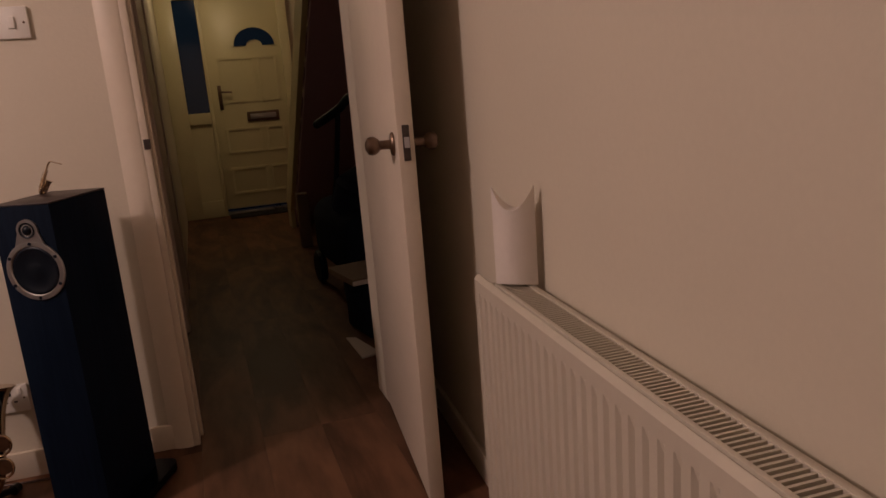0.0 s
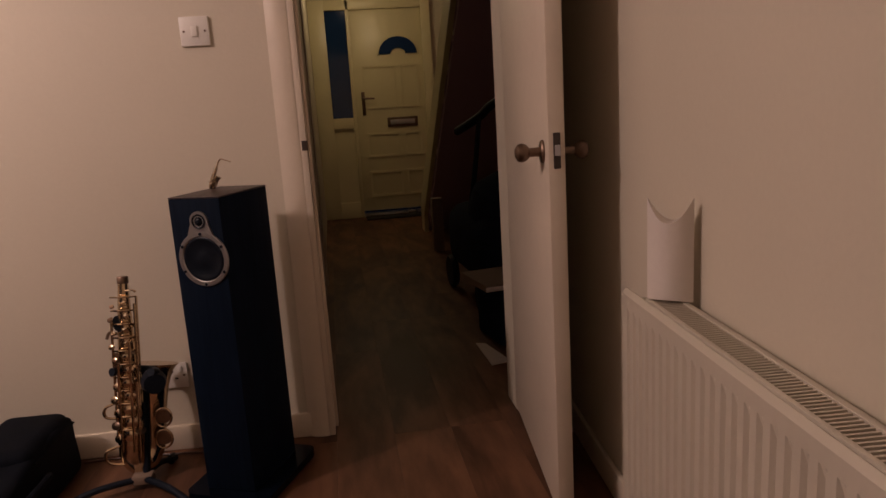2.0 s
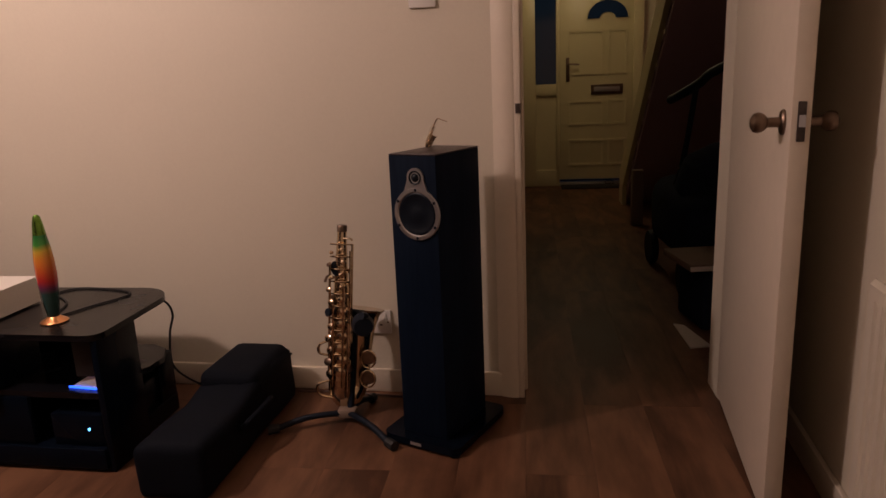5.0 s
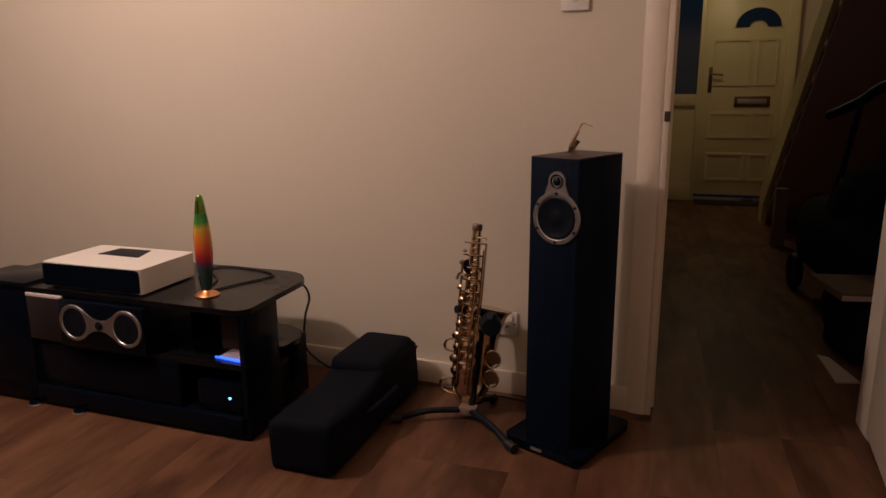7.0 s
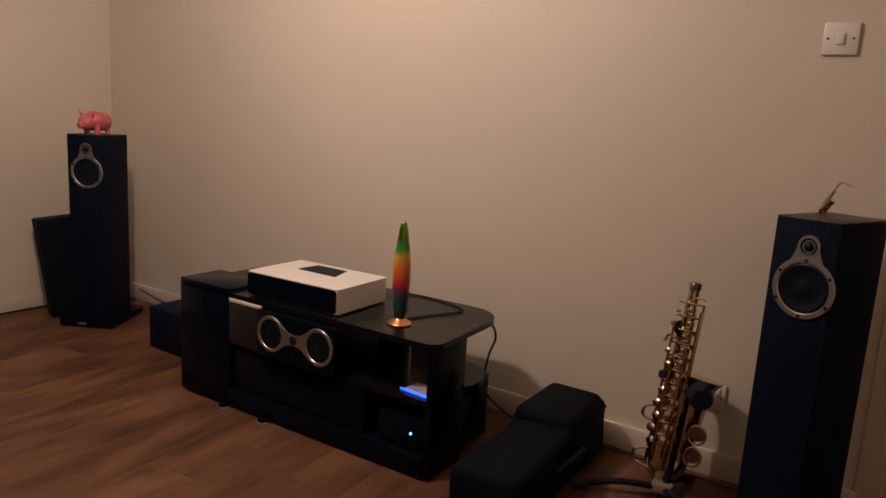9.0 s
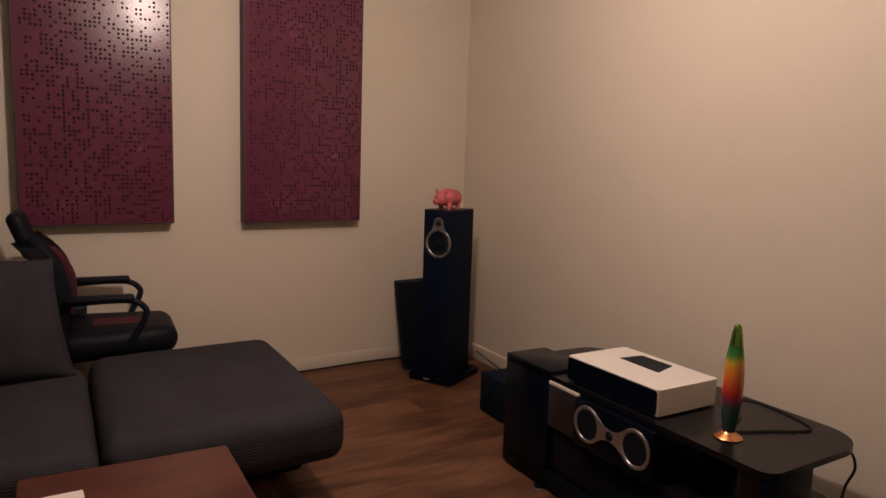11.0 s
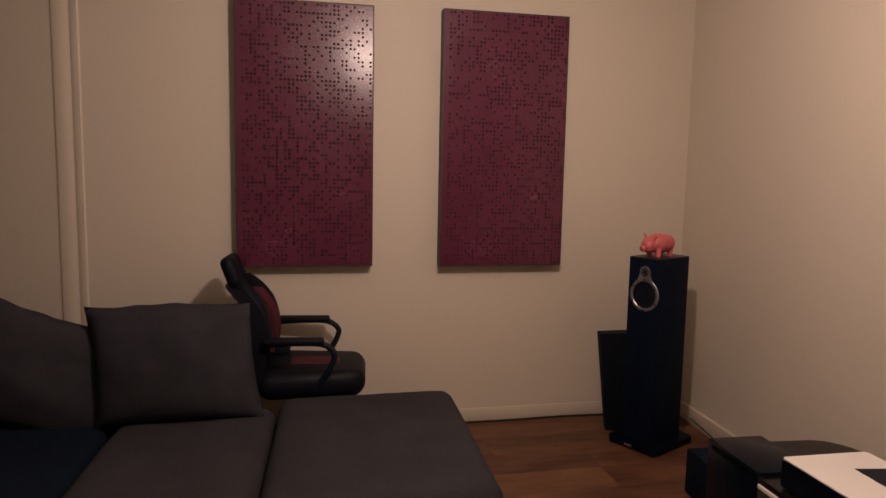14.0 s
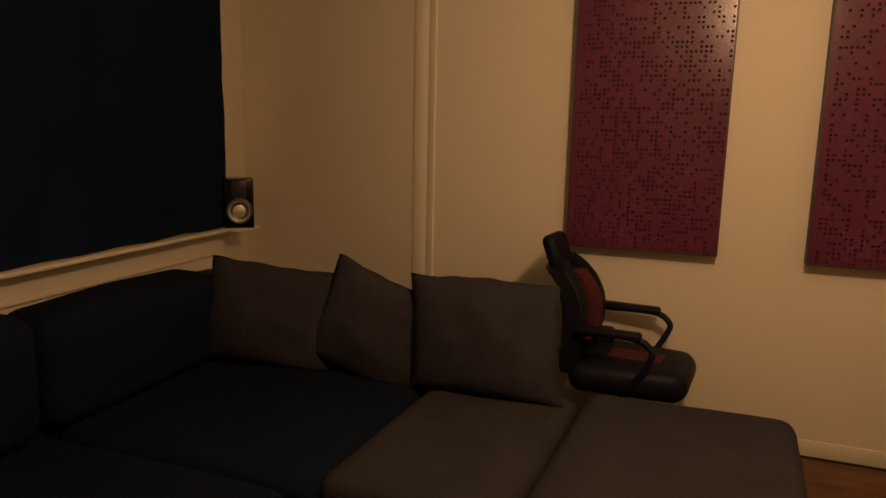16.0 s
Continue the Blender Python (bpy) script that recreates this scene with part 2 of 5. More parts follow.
def lathe(profile, seg=32, m=None, bm=None, closed=False):
    """Profile of (radius, height) about z."""
    out = bmesh.new()
    rings = []
    for r, z in profile:
        if r < 1e-6:
            rings.append([out.verts.new((0, 0, z))])
        else:
            rings.append([out.verts.new((r * math.cos(2 * math.pi * k / seg), r * math.sin(2 * math.pi * k / seg), z)) for k in range(seg)])
    for a, b in zip(rings, rings[1:] + rings[:1] if closed else rings[1:]):
        for k in range(seg):
            q = [a[k % len(a)], a[(k + 1) % len(a)], b[(k + 1) % len(b)], b[k % len(b)]]
            q = list(dict.fromkeys(q))
            if len(q) > 2:
                out.faces.new(q)
    for ring, end in ((rings[0], 0), (rings[-1], 1)):
        if len(ring) > 2 and not closed:
            out.faces.new(ring)
    if m is not None:
        bmesh.ops.transform(out, matrix=m, verts=out.verts)
    return joined(bm, out)


def spline(points, per=8):
    p = [Vector(q) for q in points]
    p = [2 * p[0] - p[1]] + p + [2 * p[-1] - p[-2]]
    out = []
    for i in range(1, len(p) - 2):
        a, b, c, d = p[i - 1:i + 3]
        for k in range(per):
            t = k / per
            out.append(0.5 * (2 * b + (c - a) * t + (2 * a - 5 * b + 4 * c - d) * t * t + (3 * b - a - 3 * c + d) * t ** 3))
    return out + [p[-2]]


def tube(points, radius, seg=10, per=8, bm=None, smooth=True):
    """A tube along points; radius: one number, or one for each point."""
    line = spline(points, per) if smooth and len(points) > 2 else [Vector(q) for q in points]
    n = len(line)
    rs = [radius] * n if isinstance(radius, (int, float)) else [float(np.interp(i / (n - 1), np.linspace(0, 1, len(radius)), radius)) for i in range(n)]
    out = bmesh.new()
    side = None
    rings = []
    for i, q in enumerate(line):
        d = (line[min(i + 1, n - 1)] - line[max(i - 1, 0)]).normalized()
        if side is None:
            side = d.orthogonal().normalized()
        side = (side - d * side.dot(d)).normalized()
        up = d.cross(side)
        rings.append([out.verts.new(q + rs[i] * (side * math.cos(2 * math.pi * k / seg) + up * math.sin(2 * math.pi * k / seg))) for k in range(seg)])
    for a, b in zip(rings, rings[1:]):
        for k in range(seg):
            out.faces.new([a[k], a[(k + 1) % seg], b[(k + 1) % seg], b[k]])
    out.faces.new(rings[0])
    out.faces.new(rings[-1])
    return joined(bm, out)


def prism(outline, lo, hi, axis="z", bevel=0.0, bm=None):
    """A plate with a 2D outline, from lo to hi along the axis."""
    out = bmesh.new()
    def at(u, v, w):
        return {"z": (u, v, w), "y": (u, w, v), "x": (w, u, v)}[axis]
    a = [out.verts.new(at(u, v, lo)) for u, v in outline]
    b = [out.verts.new(at(u, v, hi)) for u, v in outline]
    out.faces.new(a)
    out.faces.new(b)
    for k in range(len(a)):
        out.faces.new([a[k], a[(k + 1) % len(a)], b[(k + 1) % len(a)], b[k]])
    if bevel:
        bmesh.ops.bevel(out, geom=[e for e in out.edges if len(e.link_faces) == 2 and e.calc_face_angle(0) > 0.6], offset=bevel, segments=2, affect="EDGES")
    return joined(bm, out)


def frame_plate(outer, inner, lo, hi, axis="y", bm=None):
    """A plate between two outlines of as many points."""
    out = bmesh.new()
    def at(u, v, w):
        return {"z": (u, v, w), "y": (u, w, v), "x": (w, u, v)}[axis]
    rows = [[out.verts.new(at(u, v, w)) for u, v in line] for line, w in ((outer, lo), (outer, hi), (inner, hi), (inner, lo))]
    n = len(outer)
    for i in range(4):
        a, b = rows[i], rows[(i + 1) % 4]
        for k in range(n):
            out.faces.new([a[k], a[(k + 1) % n], b[(k + 1) % n], b[k]])
    return joined(bm, out)


def pillow(w, h, thick, pinch=0.06, n=18, seed=1, shear=0.0):
    """A stuffed cushion in the xz plane, thickness along y, standing on z = 0."""
    bm = bmesh.new()
    rnd = random.Random(seed)
    ph = [rnd.uniform(0, 6.28) for _ in range(4)]
    sheets = []
    for s in (-1, 1):
        rows = []
        for i in range(n + 1):
            row = []
            for j in range(n + 1):
                u, v = 2 * i / n - 1, 2 * j / n - 1
                k = max(0.0, (1 - u * u) * (1 - v * v)) ** 0.42
                x = u * w / 2 - math.copysign(1, u) * abs(u) ** 3 * pinch * (1 - v * v) * w / 2 * 1.2
                z = v * h / 2 - math.copysign(1, v) * abs(v) ** 3 * pinch * (1 - u * u) * h / 2 * 1.2
                wr = 0.016 * noise.noise(Vector((u * 1.6 + ph[0], v * 1.6, ph[1]))) + 0.006 * noise.noise(Vector((u * 5 + ph[2], v * 5, 1)))
                z += (0.014 * noise.noise(Vector((u * 1.3, ph[3], 0))) + 0.007 * noise.noise(Vector((u * 4, ph[1], 0)))) * max(0, v) ** 2
                row.append(bm.verts.new((x - shear * z, s * thick / 2 * k + wr * k, z + h / 2)))
            rows.append(row)
        for i in range(n):
            for j in range(n):
                bm.faces.new([rows[i][j], rows[i + 1][j], rows[i + 1][j + 1], rows[i][j + 1]])
    bmesh.ops.remove_doubles(bm, verts=bm.verts, dist=0.0005)
    return bm


def structure(name, bm, mat, label="", category="", sharp=35):
    return tagged(part(name, bm, mat, None, label, sharp), category=category, kind="structure")


def rounded(w, d, r, n=6, cx=0.0, cy=0.0):
    pts = []
    for sx, sy, a0 in ((1, 1, 0), (-1, 1, 90), (-1, -1, 180), (1, -1, 270)):
        for k in range(n + 1):
            a = radians(a0 + 90 * k / n)
            pts.append((cx + sx * (w / 2 - r) + r * math.cos(a), cy + sy * (d / 2 - r) + r * math.sin(a)))
    return pts


def circle(r, n=32, cx=0.0, cy=0.0):
    return [(cx + r * math.cos(2 * math.pi * k / n), cy + r * math.sin(2 * math.pi * k / n)) for k in range(n)]


# ---- room shell ----
CEILING = 2.38
NW, NE = Vector((-3.60, 2.54)), Vector((0.024, 2.33))      # inner line of the wall with the doorway
SLANT = math.degrees(math.atan2(NE.y - NW.y, NE.x - NW.x))
def north(x):
    return NW.y + (x - NW.x) * (NE.y - NW.y) / (NE.x - NW.x)
WEST, EAST, SOUTH = -3.60, 0.834, -1.42
LEAN = pose(EAST, 1.38, 0, 0, 0, -4.0) @ pose(-EAST, -1.38, 0)      # the radiator wall stands square to the doorway wall

structure("floor", box((-4.05, -1.8, -0.06), (2.05, 7.4, -0.008)), SUBFLOOR, "brown laminate floor running through to the hall", "floor")
structure("ceiling", box((-4.05, -1.8, CEILING), (0.97, 2.65, CEILING + 0.1)), CEIL, "plain white ceiling", "ceiling")
bm = prism([(NW.x - 0.15, north(NW.x - 0.15)), (0.078, north(0.078)), (0.078, north(0.078) + 0.12), (NW.x - 0.15, north(NW.x - 0.15) + 0.12)], -0.01, CEILING)
bm = prism([(0.078, north(0.078)), (0.735, 2.325), (0.735, 2.445), (0.078, north(0.078) + 0.12)], 2.0, CEILING, bm=bm)
bm = prism([(0.735, 2.325), (1.0, 2.325), (1.0, 2.445), (0.735, 2.445)], -0.01, CEILING, bm=bm)
structure("wall_north", bm, WALL, "cream painted wall with a doorway", "wall")
bm = box((WEST - 0.15, -0.465, -0.01), (WEST, 2.60, CEILING))
bm = prism([(WEST, -0.465), (WEST - 0.14, -1.53), (WEST - 0.29, -1.53), (WEST - 0.15, -0.465)], -0.01, CEILING, bm=bm)
structure("wall_west", bm, WALL, "cream painted wall with two hung panels", "wall")
bm = prism([(WEST - 0.02, -0.482), (WEST + 0.004, -0.480), (WEST + 0.008, -0.468), (WEST + 0.009, -0.430), (WEST + 0.004, -0.420), (WEST + 0.003, -0.410), (WEST + 0.008, -0.402), (WEST + 0.008, -0.378), (WEST - 0.01, -0.366)], 0, CEILING)
structure("trim", bm, WALL, "painted-over vertical moulding on the wall", "trim")
structure("wall_east", box((EAST, -1.75, -0.01), (EAST + 0.12, 2.325, CEILING)), WALL, "cream painted wall behind the radiator", "wall").matrix_world = LEAN
bm = box((-3.40, SOUTH - 0.2, -0.01), (EAST, SOUTH, 0.80))
bm = prism([(-3.40, SOUTH), (WEST - 0.14, -1.53), (WEST - 0.14, -1.70), (-3.40, SOUTH - 0.2)], -0.01, CEILING, bm=bm)
bm = box((-1.2, SOUTH - 0.2, 0.80), (EAST, SOUTH, CEILING), bm=bm)
bm = box((-3.40, SOUTH - 0.2, 2.15), (-1.2, SOUTH, CEILING), bm=bm)
structure("wall_south", bm, WALL, "cream painted wall under and beside the window", "wall")

# skirting boards
def skirting(a, b, h=0.085, d=0.016):
    a, b = Vector(a), Vector(b)
    u = (b - a).normalized()
    bm = box((0, -d, 0), ((b - a).length, 0, h), min(0.004, d * 0.3))
    bmesh.ops.transform(bm, matrix=pose(a.x, a.y, 0, 0, 0, math.degrees(math.atan2(u.y, u.x))), verts=bm.verts)
    return bm
structure("baseboard", skirting((WEST, north(WEST)), (0.022, north(0.022))), GLOSS, "cream gloss skirting board along the wall", "skirting")
structure("baseboard", skirting((WEST, -0.3), (WEST, 2.5), 0.070, 0.004), WALL, "cream gloss skirting board along the wall", "skirting")
structure("baseboard", skirting((EAST, 2.31), (EAST, -1.4)), GLOSS, "cream gloss skirting board along the wall", "skirting").matrix_world = LEAN

# doorway: architrave, lining, strike plate
bm = prism([(0.008, north(0.008) - 0.002), (0.076, north(0.076) - 0.002), (0.076, north(0.076) - 0.022), (0.068, north(0.07) - 0.026), (0.036, north(0.04) - 0.022), (0.016, north(0.02) - 0.014), (0.008, north(0.008) - 0.010)], 0, 2.06)
structure("trim", bm, GLOSS, "cream gloss architrave beside the doorway", "door frame")
bm = box((0.076, 2.303, 0), (0.096, 2.455, 2.0), 0.003)
bm = box((0.096, 2.37, 0), (0.106, 2.41, 1.988), 0.002, bm=bm)
lining = structure("trim", bm, GLOSS, "cream gloss door lining with a stop", "door frame")
part("strike_plate", box((0.080, 2.2990, 0.962), (0.0972, 2.3300, 0.992), 0.001), LATCHMETAL, lining, "dark brass strike plate")
bm = box((0.735, 2.305, 0), (0.755, 2.33, 2.06), 0.003)
bm = box((0.096, 2.300, 1.988), (0.735, 2.45, 2.0), 0.002, bm=bm)
structure("trim", bm, GLOSS, "cream gloss door lining on the hinge side", "door frame")

# ---- hall ----
bm = box((-0.10, 2.46, -0.01), (0.045, 7.45, CEILING))
structure("wall_hall_west", bm, HALLWALL, "cream hall wall", "wall")
bm = box((0.0455, 3.55, 0), (0.066, 3.62, 2.05), 0.004)
bm = box((0.0455, 4.42, 0), (0.066, 4.49, 2.05), 0.004, bm=bm)
bm = box((0.0455, 3.62, 0), (0.056, 4.42, 2.0), 0.003, bm=bm)
structure("door_2", bm, GLOSS, "closed cream door in the hall wall", "door")
structure("wall_hall_east", box((1.75, 2.44, -0.01), (1.88, 7.45, CEILING)), STAIRWALL, "dark plum wall behind the stairs", "wall")
structure("wall_hall_south", box((1.0, 2.33, -0.01), (1.88, 2.445, CEILING)), STAIRWALL, "dark plum wall under the stairs", "wall")
bm = box((-0.10, 7.24, -0.01), (0.10, 7.40, CEILING))
bm = box((1.22, 7.24, -0.01), (1.88, 7.40, CEILING), bm=bm)
bm = box((0.10, 7.24, 2.12), (1.22, 7.40, CEILING), bm=bm)
structure("wall_hall_north", bm, HALLWALL, "cream wall round the front door", "wall")
structure("ceiling_hall", box((-0.10, 2.44, CEILING + 0.001), (1.88, 7.45, CEILING + 0.1)), CEIL, "plain hall ceiling", "ceiling")

# ---- front door and side light ----
def front_door():
    root = tagged(structure("door_1", box((0.43, 7.20, 0.06), (1.135, 7.244, 2.03), 0.004), UPVC, "closed cream front door with a fan light and letterbox", "door"))
    fan_o = [(0.888 + 0.19 * math.cos(math.pi * k / 14), 1.60 + 0.165 * math.sin(math.pi * k / 14)) for k in range(15)]
    fan_i = [(0.888 + 0.075 * math.cos(math.pi * k / 14), 1.60 + 0.055 * math.sin(math.pi * k / 14)) for k in range(15)]
    part("pane", prism(fan_o + fan_i[::-1], 7.188, 7.2, "y"), DARKGLASS, root, "dark fan-shaped pane")
    rim_o = [(0.888 + 0.205 * math.cos(math.pi * k / 14), 1.592 + 0.182 * math.sin(math.pi * k / 14)) for k in range(15)]
    rim = prism(rim_o + fan_o[::-1], 7.182, 7.2, "y")
    part("pane_bead", rim, UPVC, root)
    for x0, x1, z0, z1 in ((0.52, 0.86, 1.08, 1.50), (0.90, 1.08, 1.08, 1.50), (0.52, 0.86, 0.60, 0.84), (0.90, 1.08, 0.60, 0.84), (0.52, 0.86, 0.20, 0.46), (0.90, 1.08, 0.20, 0.46)):
        o = [(x0, z0), (x1, z0), (x1, z1), (x0, z1)]
        i = [(x0 + 0.022, z0 + 0.022), (x1 - 0.022, z0 + 0.022), (x1 - 0.022, z1 - 0.022), (x0 + 0.022, z1 - 0.022)]
        part("moulding", frame_plate(o, i, 7.188, 7.2), UPVC, root)
    lb = part("letterbox", box((0.736, 7.185, 0.89), (1.042, 7.2, 0.985), 0.006), AGEBRASS, root, "dark metal letterbox")
    part("flap", box((0.765, 7.178, 0.915), (1.012, 7.186, 0.962), 0.004), SILVER, lb, "worn silver letterbox flap")
    hp = part("handle_plate", box((0.495, 7.186, 1.02), (0.53, 7.2, 1.25), 0.006), AGEBRASS, root, "dark metal handle plate")
    part("lever", tube([(0.512, 7.186, 1.185), (0.512, 7.15, 1.185), (0.545, 7.145, 1.185), (0.62, 7.148, 1.18)], 0.009, 8), AGEBRASS, hp)
    return root
front_door()
bm = box((0.40, 7.17, 0.0), (0.432, 7.26, 2.12), 0.004)
bm = box((0.045, 7.17, 0.0), (0.20, 7.26, 2.12), 0.004, bm=bm)
bm = box((1.135, 7.17, 0.0), (1.225, 7.26, 2.12), 0.004, bm=bm)
bm = box((0.20, 7.17, 0.0), (0.40, 7.26, 0.16), 0.003, bm=bm)
bm = box((0.20, 7.17, 0.90), (0.40, 7.26, 1.005), 0.003, bm=bm)
bm = box((0.20, 7.20, 0.16), (0.40, 7.24, 0.90), bm=bm)
bm = box((0.20, 7.17, 2.03), (1.135, 7.26, 2.12), 0.003, bm=bm)
window_1 = structure("window_1", bm, UPVC, "cream frame with a dark side light beside the front door", "window")
part("pane", box((0.20, 7.205, 1.005), (0.40, 7.215, 2.03)), DARKGLASS, window_1, "dark night pane")
structure("trim", box((0.432, 7.16, 0.0), (1.135, 7.25, 0.035), 0.004), SILVER, "metal threshold under the front door", "threshold")
tagged(part("doormat", box((0.44, 6.93, 0.0), (1.12, 7.15, 0.014), 0.004), MAT), "dark doormat on the laminate by the front door", "doormat")

# ---- stairs rising towards the room, seen from below ----
def stairs():
    run, rise, x0, x1 = 0.235, 0.185, 0.935, 1.745
    root = tagged(structure("stairs", prism([(6.22, 0.0), (6.22, 0.24), (3.55, 2.34), (3.28, 2.34), (3.28, 2.31), (6.02, 0.155), (6.02, 0.0)], 0.90, 0.934, "x"), UPVC, "cream stair string rising over a dark under-stairs space", "stairs"))
    for k in range(12):
        y = 6.18 - run * k
        part("step", box((x0, y - run, rise * (k + 1) - 0.03), (x1, y + 0.02, rise * (k + 1)), 0.004), STAIRWALL, root)
        part("riser", box((x0, y - 0.012, rise * k), (x1, y, rise * (k + 1) - 0.03)), STAIRWALL, root)
    part("soffit", prism([(6.15, 0.0), (3.22, 2.33), (3.20, 2.31), (6.11, -0.0)], x0, x1, "x"), STAIRWALL, root, "plum painted underside")
    part("newel_post", box((0.855, 5.15, 0.0), (0.935, 5.23, 0.40), 0.006), BOXCARD, root, "short brown post beside the stairs")
stairs()

def pushchair():
    r = thing("pushchair", pose(1.08, 3.75, 0, 0, 0, 4), "dark folded pushchair stored under the stairs", "pushchair")
    part("handle", tube([(-0.23, 0.10, 0.93), (-0.20, -0.02, 0.965), (-0.15, -0.10, 1.01), (-0.12, -0.2, 1.06), (-0.05, -0.36, 1.10), (0.12, -0.36, 1.06)], 0.022, 10), BLACKMATT, r)
    part("hood", lathe([(0, 0.0), (0.16, 0.01), (0.27, 0.10), (0.26, 0.24), (0.16, 0.33), (0, 0.36)], 24, pose(0.0, -0.10, 0.36, 12, 10, 0)), DARKCLOTH, r)
    part("seat", box((-0.26, -0.42, 0.14), (0.26, 0.40, 0.52), 0.11, 4), DARKCLOTH, r)
    for x, y in ((-0.24, -0.3), (0.24, -0.3), (-0.24, 0.36), (0.24, 0.36)):
        part("wheel", lathe([(0.05, -0.02), (0.09, -0.02), (0.10, 0), (0.09, 0.02), (0.05, 0.02)], 20, pose(x, y, 0.10, 0, 90, 0)), BLACKMATT, r)
    part("frame", tube([(-0.22, 0.2, 0.30), (-0.19, 0.0, 0.6), (-0.16, -0.10, 1.0)], 0.014, 8), BLACKMATT, r)
pushchair()
def cardboard_box():
    r = thing("cardboard_box", pose(0.97, 3.10, 0, 0, 0, 10), "flat brown cardboard box lying on a dark stack", "box")
    part("carton", box((-0.23, -0.14, 0.27), (0.25, 0.16, 0.30), 0.004), BOXCARD, r)
    part("flap", box((-0.23, -0.150, 0.272), (0.25, -0.142, 0.292), 0.002), CARD, r)
    part("folded_cloth", box((-0.16, -0.12, 0.0), (0.25, 0.16, 0.269), 0.02), DARKCLOTH, r, "dark folded cloths")
cardboard_box()
bm = prism([(-0.04, 0.14), (0.0, 0.12), (0.055, -0.12), (-0.03, -0.14)], 0.0, 0.006)
bmesh.ops.transform(bm, matrix=pose(0.775, 2.90, 0.001, 0, 0, 0), verts=bm.verts)
tagged(part("paper_sheet", bm, CARD), "crumpled pale paper sheet lying on the hall floor", "paper")

# ---- open room door ----
def room_door():
    r = tagged(structure("door_3", box((0.685, 1.640, 0.012), (0.725, 2.322, 1.985), 0.003), DOORPAINT, "open cream painted flush door with a brass knob", "door"))
    r.matrix_world = pose(0.735, 2.322, 0, 0, 0, -5.7) @ pose(-0.685, -2.322, 0)
    def knob(side):
        m = pose(0.685 if side < 0 else 0.725, 1.697, 0.950, 0, 90 * side, 0)
        rose = part("rosette", lathe([(0, 0), (0.026, 0), (0.0265, 0.004), (0.022, 0.008), (0, 0.009)], 28, m @ Matrix.Diagonal((1.08, 0.78, 1, 1))), AGEBRASS, r, "aged brass rose")
        part("knob", lathe([(0.012, 0.006), (0.011, 0.02), (0.011, 0.034), (0.016, 0.038), (0.0215, 0.046), (0.0230, 0.054), (0.0200, 0.063), (0.010, 0.069), (0, 0.070)], 28, m), AGEBRASS, rose, "aged brass knob")
    knob(-1)
    knob(1)
    lp = part("latch_plate", box((0.697, 1.636, 0.912), (0.714, 1.641, 0.996), 0.002), LATCHMETAL, r, "worn brass latch plate")
    part("latch_bolt", prism([(0.700, 1.636), (0.711, 1.636), (0.711, 1.627)], 0.943, 0.968, "z"), SILVER, lp)
    for z in (0.25, 1.7):
        part("hinge", tube([(0.728, 2.318, z), (0.728, 2.318, z + 0.09)], 0.006, 8, smooth=False), AGEBRASS, r)
room_door()

